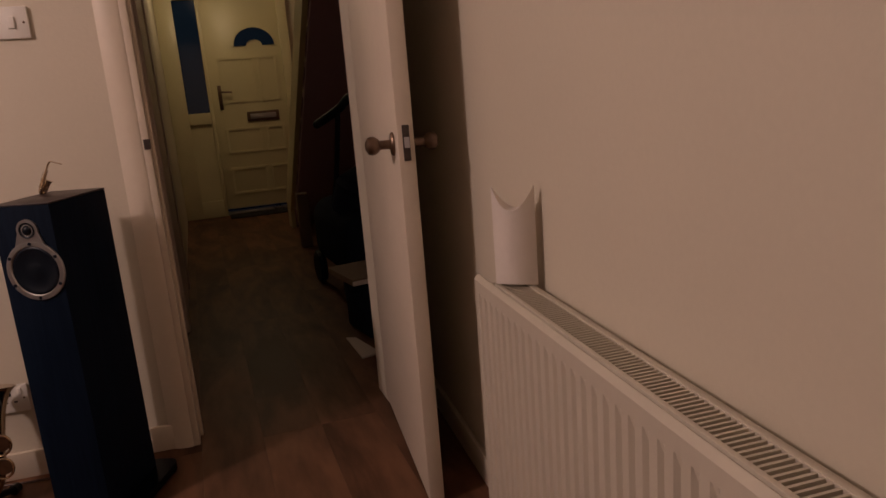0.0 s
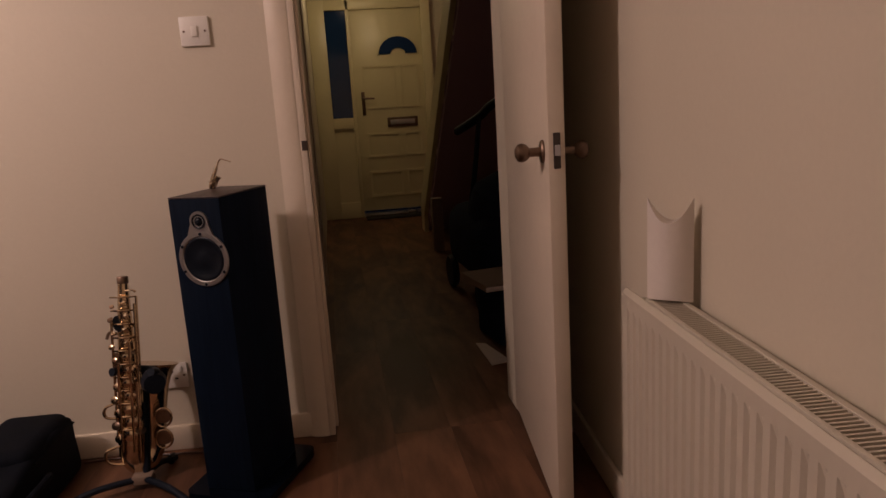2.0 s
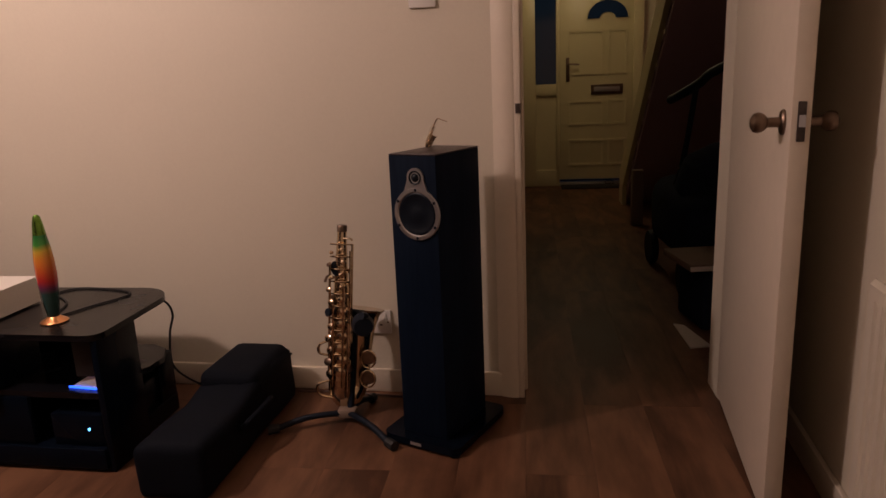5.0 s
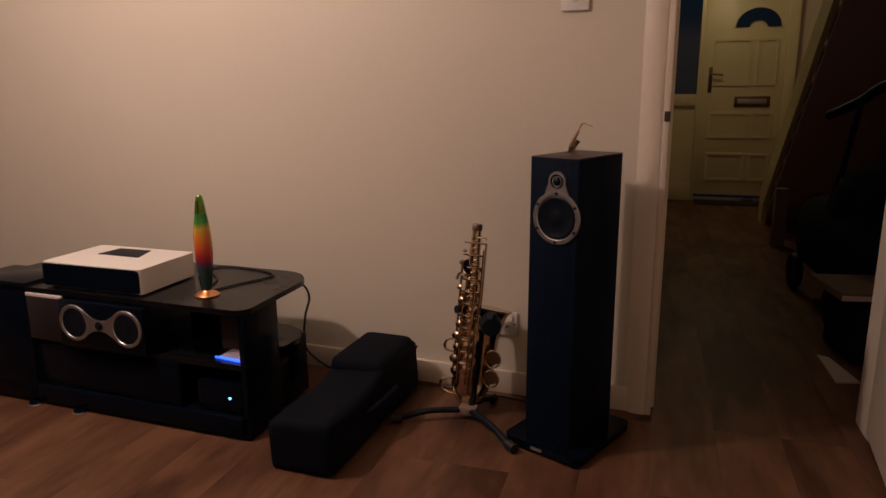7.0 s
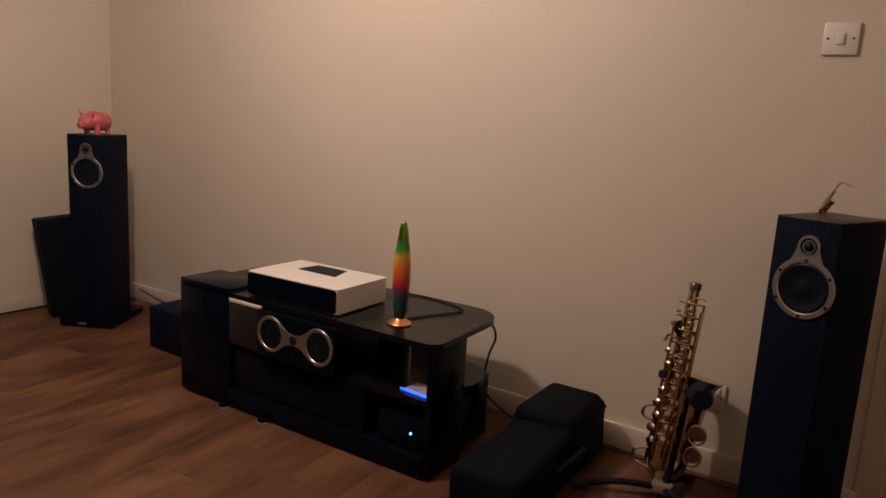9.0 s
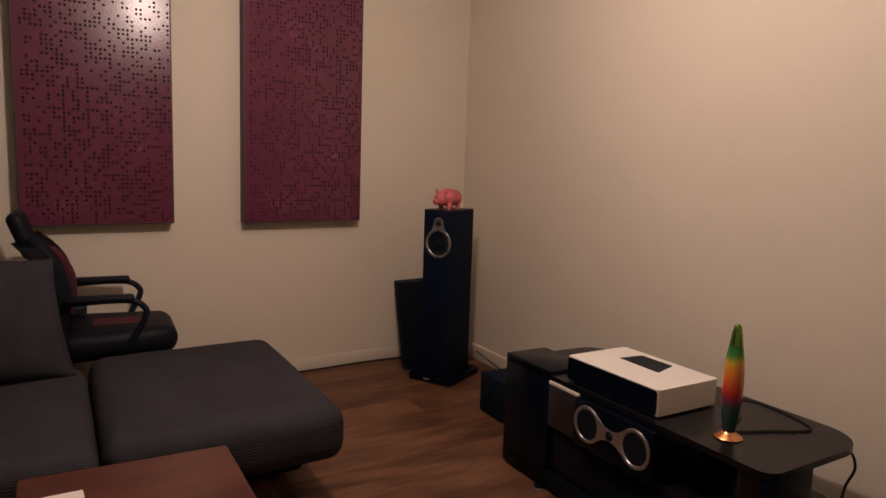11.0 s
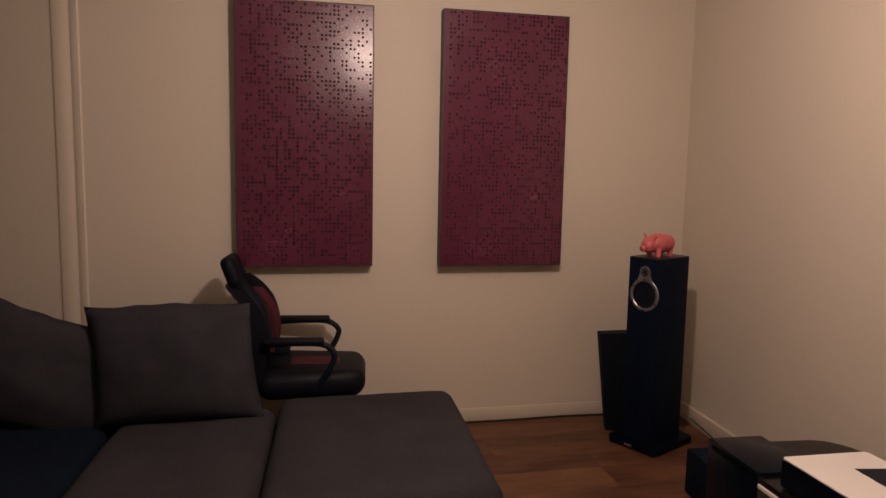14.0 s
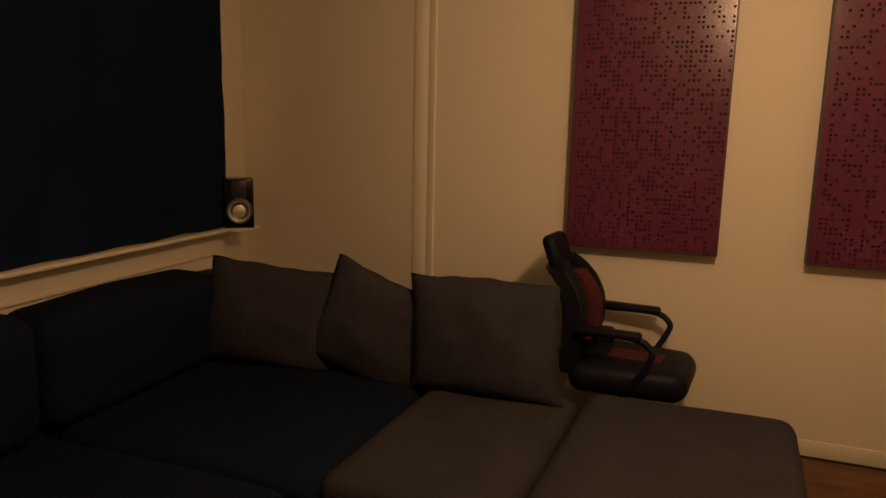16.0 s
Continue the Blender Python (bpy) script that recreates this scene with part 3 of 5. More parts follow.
# ---- radiator ----
def radiator():
    y0, y1, z0, z1, x = -0.06, 1.382, 0.105, 0.685, 0.735
    r = thing("radiator", LEAN, "white enamelled double panel radiator under the bare wall", "radiator")
    n = int((y1 - y0 - 0.06) / 0.0333)
    prof = [(y1, 0.004), (y1 - 0.004, 0.0)]
    for k in range(n):
        c = y1 - 0.03 - 0.0333 * k
        prof += [(c, 0.0), (c - 0.0045, 0.0068), (c - 0.0120, 0.0068), (c - 0.0165, 0.0)]
    prof += [(y0 + 0.004, 0.0), (y0, 0.004)]
    bm = bmesh.new()
    zs = [z0, z0 + 0.03, z0 + 0.05, z1 - 0.055, z1 - 0.035, z1 - 0.010, z1]
    deep = [0, 0, 1, 1, 0, 0, 0]
    off = [0.006, 0.0, 0.0, 0.0, 0.0, 0.0, 0.008]
    grid = [[bm.verts.new((x + off[i] + (d * deep[i] if 0.0 < d != 0.004 else d), y, z)) for y, d in prof] for i, z in enumerate(zs)]
    for a, b in zip(grid, grid[1:]):
        for k in range(len(prof) - 1):
            bm.faces.new([a[k], a[k + 1], b[k + 1], b[k]])
    bm = box((x + 0.0105, y0 + 0.002, z0), (x + 0.0135, y1 - 0.002, z1 - 0.002), bm=bm)
    part("front_panel", bm, RADPAINT, r)
    part("back_panel", box((x + 0.074, y0, z0), (x + 0.082, y1, z1), 0.003), RADPAINT, r)
    part("end_plate", box((x + 0.013, y1 - 0.006, z0 + 0.01), (x + 0.073, y1 - 0.001, z1 - 0.025), 0.002), RADPAINT, r)
    grille = part("grille", box((x + 0.012, y0, z1 - 0.004), (x + 0.020, y1 - 0.10, z1 + 0.003), 0.001), RADPAINT, r)
    part("grille_rail", box((x + 0.065, y0, z1 - 0.004), (x + 0.0735, y1 - 0.10, z1 + 0.003), 0.001), RADPAINT, r)
    slat = mesh_of("slat", box((x + 0.020, -0.0018, z1 - 0.006), (x + 0.065, 0.0018, z1 + 0.001)), RADPAINT)
    k = 0
    while y1 - 0.105 - 0.0098 * k > y0:
        s = new("slat", slat)
        s.parent, s.location = grille, (0, y1 - 0.105 - 0.0098 * k, 0)
        k += 1
    # Solid black block: its colour paints the shade seen through the grille.
    part("fin_shade_block", box((x + 0.018, y0 + 0.02, z0 + 0.02), (x + 0.070, y1 - 0.12, z1 - 0.022)), BLACKMATT, r, "black block painting the shade among the convector fins")
    part("bracket", box((x + 0.082, 1.15, 0.35), (EAST, 1.20, 0.5)), RADPAINT, r)
    part("bracket", box((x + 0.082, 0.1, 0.35), (EAST, 0.15, 0.5)), RADPAINT, r)
    part("pipe", tube([(x + 0.05, y1 - 0.03, 0.12), (x + 0.05, y1 - 0.03, 0.0)], 0.0075, 10, smooth=False), RADPAINT, r)
radiator()

def curled_card():
    bm = bmesh.new()
    w, h, n, m = 0.084, 0.196, 16, 8
    def ring(v):
        pts = []
        for side in (-1, 1):
            for i in range(n):
                u = side * (2 * i / n - 1)
                dip = 0.046 * (1 - u * u) * v
                pts.append((side * 0.022 * (1 - u * u), u * w / 2, v * h - dip + 0.006 * (1 - v) * (1 - u * u)))
        return pts
    rows = [[bm.verts.new(p) for p in ring(k / m)] for k in range(m + 1)]
    for a, b in zip(rows, rows[1:]):
        for k in range(2 * n):
            bm.faces.new([a[k], a[(k + 1) % (2 * n)], b[(k + 1) % (2 * n)], b[k]])
    for row in (rows[0], rows[-1]):
        for k in range(1, n):
            q = [row[k - 1] if k > 1 else row[0], row[k], row[2 * n - k], row[(2 * n - k + 1) % (2 * n)]]
            q = list(dict.fromkeys(q))
            if len(q) > 2:
                bm.faces.new(q)
        bm.faces.new([row[n - 1], row[n], row[n + 1]])
    bmesh.ops.transform(bm, matrix=LEAN @ pose(0.784, 1.254, 0.688, 0, 0, 56), verts=bm.verts)
    tagged(part("card_sleeve", bm, CARD), "white curled card sleeve standing on the radiator", "card sleeve")
curled_card()

# ---- switch and socket ----
def wall_plate(name, x, z, label, socket):
    r = thing(name, pose(x, north(x) - 0.0005, z, 0, 0, SLANT), label, name.replace("_", " "))
    part("plate", box((-0.043, -0.010, -0.043), (0.043, 0, 0.043), 0.004), WHITEP, r)
    if socket:
        part("rocker", box((0.016, -0.0145, 0.012), (0.028, -0.009, 0.034), 0.002), WHITEP, r)
        for a, b, c, d in ((-0.004, 0.004, 0.010, 0.020), (-0.018, -0.008, -0.012, -0.007), (0.008, 0.018, -0.012, -0.007)):
            part("pin_hole", box((a - 0.006, -0.0106, c), (b - 0.006, -0.0098, d)), BLACKMATT, r)
    else:
        part("rocker", box((-0.009, -0.0150, -0.016), (0.009, -0.009, 0.016), 0.002), WHITEP, r)
    for s in (-0.031, 0.031):
        part("screw", lathe([(0, 0.0), (0.0035, 0.0), (0.003, 0.0012), (0, 0.0012)], 12, pose(s, -0.0098, 0.0, 90, 0, 0)), AGEBRASS, r)
wall_plate("light_switch", -0.202, 1.336, "white light switch plate on the cream wall", False)
wall_plate("wall_socket", -0.406, 0.260, "white single wall socket with a switch", True)

# ---- tower loudspeakers ----
def tower():
    r = thing("tower_speaker", pose(0, 0, 0), "tall black ash loudspeaker with a silver driver surround", "loudspeaker", "pair of tower speakers")
    w, d, z0, z1 = 0.154, 0.248, 0.032, 0.878
    part("cabinet", box((-w / 2, -d / 2, z0), (w / 2, d / 2, z1 - 0.004), 0.003), BLACKASH, r)
    part("top_panel", box((-w / 2, -d / 2, z1 - 0.0038), (w / 2, d / 2, z1), 0.0015), ASHTOP, r, "dark wood-grain top")
    part("plinth", prism(rounded(0.265, 0.325, 0.03, cy=0.0), 0.010, 0.032, bevel=0.004), BLACKGLOSS, r, "gloss black plinth")
    part("badge", box((-0.03, -0.1640, 0.015), (0.008, -0.1618, 0.024)), SILVER, r, "small silver name badge")
    for sx in (-1, 1):
        for sy in (-1, 1):
            part("spike_foot", lathe([(0, 0), (0.016, 0.0), (0.018, 0.006), (0.012, 0.011), (0, 0.011)], 16, pose(sx * 0.11, sy * 0.14, 0)), BLACKMATT, r)
    f = -d / 2
    zc, zt, xc = 0.712, 0.814, 0.012
    R, q = 0.0745, 0.027
    # keyhole-shaped trim: a ring round the driver with a neck up to the tweeter
    outline = [(xc + (R - 0.004) * math.cos(radians(a)), zc + (R - 0.004) * math.sin(radians(a))) for a in np.linspace(125, 55, 15)]
    outline += [(xc + q * math.cos(radians(a)), zt + q * math.sin(radians(a))) for a in np.linspace(-12, 192, 19)]
    trim = part("driver_trim", lathe([(0.0605, 0.0), (R, 0.0), (R, 0.0045), (R - 0.0015, 0.006), (0.063, 0.006), (0.0605, 0.0035)], 48, pose(xc, f, zc, 90, 0, 0), None, True), SILVER, r, "satin silver ring round the driver")
    part("neck_trim", prism(outline, f - 0.0056, f - 0.0003, "y", 0.0012), SILVER, trim, "satin silver neck round the tweeter")
    part("surround", lathe([(0.0603, 0.0003), (0.0603, 0.0030), (0.057, 0.0050), (0.0535, 0.0050), (0.050, 0.0032), (0.022, 0.0006), (0.018, 0.0020), (0, 0.0030)], 40, pose(xc, f, zc, 90, 0, 0)), CONE, trim, "dark driver cone")
    part("tweeter", lathe([(0.0195, 0.0), (0.0197, 0.0078), (0.017, 0.0074), (0.013, 0.004), (0.011, 0.008), (0.006, 0.0115), (0, 0.0125)], 28, pose(xc, f, zt, 90, 0, 0)), CONE, trim, "black dome tweeter")
    for k in range(6):
        a = radians(90 + 60 * k)
        part("screw", lathe([(0, 0), (0.0042, 0), (0.0042, 0.0078), (0, 0.0078)], 10, pose(xc + 0.0682 * math.cos(a), f, zc + 0.0682 * math.sin(a), 90, 0, 0)), BLACKMATT, trim)
    return r
t1 = tower()
t1.matrix_world = pose(-0.150, 2.085, 0, 0, 0, -24)
t2 = copy_thing(t1, pose(-3.20, 2.185, 0, 0, 0, 27))
t2.scale = (1, 1, 1.022)
tagged(t1, "tall black ash loudspeaker carrying a toy saxophone")
tagged(t2, "tall black ash loudspeaker carrying a pink pig figure")

# ---- saxophones ----
def saxophone(r, full):
    """About 0.62 high; body along z, bell to +x, opening towards the back."""
    part("body", tube([(0.0, 0, 0.60), (0.0, 0, 0.45), (0.0, 0, 0.25), (0.0, 0, 0.10)], [0.0118, 0.0185, 0.027, 0.033], 18), BRASS, r)
    part("bow", tube([(0.0, 0, 0.105), (0.002, 0.006, 0.05), (0.018, 0.030, 0.012), (0.034, 0.055, 0.05), (0.038, 0.060, 0.11)], [0.0315, 0.033, 0.034, 0.035, 0.036], 18), BRASS, r)
    part("bell", tube([(0.038, 0.060, 0.105), (0.040, 0.062, 0.18), (0.043, 0.066, 0.25), (0.048, 0.072, 0.30), (0.050, 0.076, 0.322)], [0.036, 0.038, 0.041, 0.047, 0.060], 22), BRASS, r, "flared brass bell")
    part("neck_receiver", lathe([(0, 0.598), (0.0135, 0.598), (0.0135, 0.616), (0.0115, 0.619), (0, 0.619)], 20), AGEBRASS if full else BRASS, r)
    if not full:
        part("neck", tube([(0, 0, 0.61), (0.004, 0, 0.70), (0.03, 0, 0.76), (0.10, 0, 0.77), (0.20, 0, 0.785)], [0.016, 0.015, 0.014, 0.012, 0.012], 10), BRASS, r)
    for k, (x, y, z0, z1) in enumerate(((0.027, -0.024, 0.14, 0.54), (0.030, -0.012, 0.22, 0.560), (-0.027, -0.022, 0.12, 0.50), (0.012, -0.036, 0.08, 0.42), (0.024, -0.030, 0.06, 0.30), (-0.016, -0.032, 0.08, 0.36))):
        part("key_rod", tube([(x, y, z0), (x, y, z1)], 0.0032, 8, smooth=False), BRASS, r)
    for k in range(11):
        z = 0.13 + 0.041 * k
        rr = 0.017 - 0.0009 * k
        part("key_cup", lathe([(0, 0), (rr, 0), (rr, 0.005), (rr * 0.6, 0.008), (0, 0.008)], 16, pose(0.004 + 0.004 * (k % 2), -0.027 + 0.0012 * k, z, 90, 0, 6 * (k % 3))), BRASS, r)
        part("rod_post", tube([(-0.026, -0.022, z + 0.02), (0.0, -0.036, z + 0.022), (0.030, -0.018, z + 0.02)], 0.0030, 6), BRASS, r)
        part("touch_piece", lathe([(0, 0), (rr * 0.75, 0), (rr * 0.8, 0.004), (rr * 0.5, 0.006), (0, 0.006)], 12, pose(-0.022 - 0.006 * (k % 2), -0.024, z - 0.008, 75, 0, -35)), AGEBRASS if k % 4 == 1 else BRASS, r)
        if k < 9:
            part("side_key", lathe([(0, 0), (rr * 0.7, 0), (rr * 0.7, 0.005), (0, 0.007)], 12, pose(0.026 - 0.001 * k, -0.022 + 0.001 * k, z + 0.012, 70, 0, 40)), BRASS if k % 3 else AGEBRASS, r)
    for z in (0.10, 0.17):
        pts = [(0.076 + 0.020 * math.cos(a), 0.0, z + 0.03 * math.sin(a)) for a in np.linspace(0, 2 * math.pi, 17)]
        part("key_guard", tube(pts, 0.0032, 8, 2), BRASS, r)
        part("bell_key", lathe([(0, 0), (0.022, 0), (0.022, 0.006), (0, 0.007)], 18, pose(0.074, 0.012, z, 90, 0, 0)), AGEBRASS, r)
    if full:
        part("thumb_hook", tube([(-0.012, 0, 0.44), (-0.034, -0.006, 0.45), (-0.042, -0.01, 0.43)], 0.004, 8), AGEBRASS, r)
        part("palm_key", lathe([(0, 0), (0.012, 0.0), (0.014, 0.006), (0, 0.009)], 14, pose(-0.016, -0.008, 0.475, 70, 0, 30) @ Matrix.Diagonal((1, 1.8, 1, 1))), BLACKMATT, r)
        part("palm_key", lathe([(0, 0), (0.012, 0.0), (0.014, 0.006), (0, 0.009)], 14, pose(-0.022, -0.008, 0.355, 70, 0, 30) @ Matrix.Diagonal((1, 2.2, 1, 1))), AGEBRASS, r)
        part("side_guard", tube([(-0.02, -0.01, 0.235), (-0.052, -0.02, 0.22), (-0.052, -0.02, 0.19), (-0.02, -0.01, 0.18)], 0.004, 8), BRASS, r)
        part("side_guard", tube([(-0.02, -0.01, 0.095), (-0.056, -0.02, 0.08), (-0.05, -0.02, 0.045), (-0.01, -0.01, 0.03)], 0.004, 8), BRASS, r)
        part("high_key", tube([(0.0, -0.008, 0.575), (0.022, -0.012, 0.578), (0.030, -0.012, 0.572)], 0.003, 8), BRASS, r)

sax = thing("saxophone", pose(-0.509, 2.135, 0.045, -3, 4.5, 4) @ Matrix.Diagonal((1.20, 1.05, 0.972, 1)), "brass alto saxophone without neck resting on its stand", "saxophone")
saxophone(sax, True)
def sax_stand():
    r = thing("saxophone_stand", pose(-0.478, 2.115, 0), "folding black saxophone stand with three legs", "instrument stand")
    part("hub", box((-0.03, -0.02, 0.018), (0.03, 0.02, 0.046), 0.005), BOXCARD, r, "pale brown plastic hub")
    for x, y in ((0.19, -0.185), (-0.235, -0.10), (0.055, 0.15)):
        leg = part("leg", tube([(0, 0, 0.032), (x * 0.5, y * 0.5, 0.036), (x * 0.92, y * 0.92, 0.014)], 0.010, 10), BLACKMATT, r)
        part("rubber_foot", tube([(x * 0.86, y * 0.86, 0.016), (x, y, 0.0155)], 0.0155, 10, smooth=False), RUBBER, leg)
    part("post", tube([(0.008, 0.012, 0.04), (0.02, 0.045, 0.2), (0.03, 0.06, 0.36)], 0.011, 10), BLACKMATT, r)
    part("yoke", tube([(0.075, -0.03, 0.372), (0.082, 0.0, 0.36), (0.05, 0.055, 0.35), (-0.01, 0.05, 0.36), (-0.04, 0.0, 0.375)], 0.012, 10), BLACKMATT, r, "padded yoke")
    part("bell_rest", lathe([(0, -0.03), (0.030, -0.028), (0.036, 0.0), (0.030, 0.028), (0, 0.03)], 20, pose(0.072, -0.005, 0.335, 90, 0, 20)), BLACKMATT, r, "dark padded rest")
sax_stand()
toy = thing("toy_saxophone", pose(-0.187, 2.165, 0.8790, 0, 25, -15) @ Matrix.Diagonal((0.17, 0.17, 0.124, 1)), "tiny brass toy saxophone on top of the loudspeaker", "figurine")
saxophone(toy, False)

# ---- saxophone case ----
def sax_case():
    r = thing("instrument_case", pose(-0.815, 1.965, 0, 0, 0, -3), "soft black instrument case lying on the floor", "instrument case")
    bm = box((-0.120, -0.32, 0.0), (0.090, 0.33, 0.165), 0.026, 3)
    bmesh.ops.subdivide_edges(bm, edges=[e for e in bm.edges if e.calc_length() > 0.1], cuts=4, use_grid_fill=True)
    for v in bm.verts:
        v.co.z += (0.034 * min(1, max(0, (v.co.y + 0.02) / 0.13)) - 0.02 * max(0, -v.co.x) * 5) * (v.co.z > 0.08) + 0.013 * noise.noise(v.co * 11)
        v.co.x += 0.010 * noise.noise(v.co * 7 + Vector((3, 1, 2)))
        v.co.z = max(v.co.z, 0)
    part("shell", bm, BLACKNYLON, r, sharp=60)
    lid = part("lid", box((-0.114, 0.035, 0.140), (0.084, 0.322, 0.212), 0.034, 4), BLACKNYLON, r, "raised padded lid", sharp=60)
    part("zip", tube([(-0.117, 0.06, 0.164), (-0.116, 0.318, 0.166), (0.086, 0.322, 0.166), (0.088, 0.06, 0.164)], 0.0035, 6, smooth=False), BLACKNYLON, lid)
    part("handle", tube([(0.090, -0.1, 0.10), (0.115, -0.06, 0.12), (0.115, 0.06, 0.12), (0.090, 0.1, 0.10)], 0.010, 8), BLACKNYLON, r)
    part("pocket", box((-0.128, -0.2, 0.03), (-0.112, 0.2, 0.13), 0.006, 3), BLACKNYLON, r)
sax_case()

# ---- media stand ----
STAND = pose(-2.196, 1.818, 0, 0, 0, -2.7)
def media_stand():
    r = thing("media_stand", STAND, "low black media stand with a glass top and silver feet", "media stand")
    outline = [(0.02, 0.0)] + [(1.08, 0.0)] + [(1.08 + 0.045 * math.sin(a), 0.045 - 0.045 * math.cos(a)) for a in np.linspace(0.15, math.pi / 2, 7)] + \
        [(0.985 + 0.13 * math.cos(a), 0.33 + 0.13 * math.sin(a)) for a in np.linspace(0, math.pi / 2, 9)] + \
        [(0.20 + 0.17 * math.cos(a), 0.33 + 0.12 * math.sin(a)) for a in np.linspace(math.pi / 2, math.pi, 9)]
    part("top", prism(outline, 0.407, 0.425, "z", 0.003), BLACKGLASS, r, "black glass top with rounded corners")
    part("left_block", box((0.0, 0.0, 0.012), (0.265, 0.185, 0.436), 0.003), BLACKGLOSS, r)
    lp = part("side_flap", box((0.268, -0.004, 0.246), (0.424, 0.010, 0.399), 0.002), GREYPANEL, r, "grey satin flap")
    part("flap_lip", box((0.268, -0.005, 0.395), (0.424, 0.004, 0.4065), 0.001), CARD, lp, "pale metal lip")
    part("side_flap", box((1.012, 0.040, 0.285), (1.092, 0.050, 0.405), 0.002), GREYPANEL, r, "grey satin flap")
    part("end_panel", box((1.093, 0.010, 0.0), (1.114, 0.195, 0.407), 0.003), BLACKGLOSS, r)
    part("shelf", prism([(0.265, 0.02), (1.092, 0.02), (1.092, 0.197), (1.11, 0.197), (1.125, 0.22), (1.125, 0.30), (1.09, 0.37), (1.03, 0.40), (0.265, 0.40)], 0.225, 0.243, "z", 0.002), BLACKGLASS, r)
    part("base", box((0.02, 0.0, 0.012), (1.093, 0.40, 0.075), 0.003), BLACKGLOSS, r)
    part("front_panel", box((0.265, 0.012, 0.075), (0.86, 0.03, 0.225), 0.002), BLACKGLOSS, r)
    part("side_panel", box((1.085, 0.31, 0.075), (1.093, 0.395, 0.225), 0.002), BLACKGLOSS, r)
    part("back_panel", prism([(0.27, 0.075), (1.09, 0.075), (1.09, 0.225), (0.76, 0.225), (0.76, 0.407), (0.44, 0.407), (0.44, 0.225), (0.27, 0.225)], 0.385, 0.40, "y"), BLACKMATT, r)
    for x in (0.245, 0.445):
        foot = part("foot", lathe([(0, 0.005), (0.019, 0.005), (0.0195, 0.008), (0.018, 0.0115), (0, 0.0115)], 20, pose(x, -0.006, 0)), BLACKGLOSS, r)
        part("foot_ring", lathe([(0, 0), (0.020, 0), (0.021, 0.002), (0.0195, 0.0048), (0, 0.0048)], 20, pose(x, -0.006, 0)), SILVER, foot, "chrome ring")
    for x in (0.06, 0.95):
        part("foot", lathe([(0, 0), (0.020, 0), (0.021, 0.004), (0.018, 0.0115), (0, 0.0115)], 20, pose(x, 0.34, 0)), SILVER, r, "chrome foot")
media_stand()

def centre_speaker():
    r = thing("centre_speaker", STAND @ pose(0.596, 0.0, 0.2470), "black centre loudspeaker with two silver-ringed drivers", "loudspeaker")
    part("cabinet", box((-0.172, -0.02, -0.0035), (0.172, 0.20, 0.155), 0.004), BLACKGLOSS, r)
    out = [(0.105 + 0.058 * math.cos(radians(a)), 0.083 + 0.058 * math.sin(radians(a))) for a in np.linspace(232, 128, 15)]
    out += [(0.028, 0.104), (0.0, 0.100), (-0.028, 0.104)]
    out += [(-0.105 + 0.058 * math.cos(radians(a)), 0.083 + 0.058 * math.sin(radians(a))) for a in np.linspace(52, -52, 15)]
    out += [(-0.028, 0.062), (0.0, 0.066), (0.028, 0.062)]
    trim = part("bridge_trim", prism(out, -0.0255, -0.0203, "y", 0.001), SILVER, r, "satin silver bridge between the drivers")
    for side in (-1, 1):
        part("driver_ring", lathe([(0.049, 0.0), (0.061, 0.0), (0.061, 0.0045), (0.0597, 0.0058), (0.051, 0.0058), (0.049, 0.0035)], 40, pose(side * 0.105, -0.02, 0.083, 90, 0, 0), None, True), SILVER, r, "satin silver driver ring")
        part("cone", lathe([(0.0488, 0.0003), (0.0488, 0.003), (0.046, 0.0048), (0.043, 0.0045), (0.018, 0.0006), (0.014, 0.002), (0, 0.003)], 32, pose(side * 0.105, -0.02, 0.083, 90, 0, 0)), CONE, r, "dark driver cone")
    part("tweeter", lathe([(0.014, 0.0), (0.0145, 0.008), (0.010, 0.006), (0.006, 0.009), (0, 0.011)], 20, pose(0, -0.02, 0.083, 90, 0, 0)), CONE, trim)
centre_speaker()

def projector():
    r = thing("projector", STAND @ pose(0.530, 0.145, 0.4255, 0, 0, 1.2), "white projector with a black front and dark top panel", "projector")
    part("body", prism(rounded(0.400, 0.266, 0.012, 4, 0, 0.010), 0.006, 0.087, bevel=0.003), WHITEP, r)
    part("front_panel", prism(rounded(0.388, 0.076, 0.010, 4, 0.0, 0.046), -0.1265, -0.1225, "y"), BLACKGLOSS, r, "gloss black front")
    bm = prism([(-0.100, 0.018), (-0.088, 0.112), (0.045, 0.112), (0.075, 0.012)], 0.0872, 0.0882)
    part("top_panel", bm, BLACKMATT, r, "dark square panel")
    for sx in (-1, 1):
        for sy in (-1, 1):
            part("foot", lathe([(0, 0), (0.012, 0), (0.012, 0.0065), (0, 0.0065)], 14, pose(sx * 0.17, sy * 0.1, 0)), BLACKMATT, r)
projector()

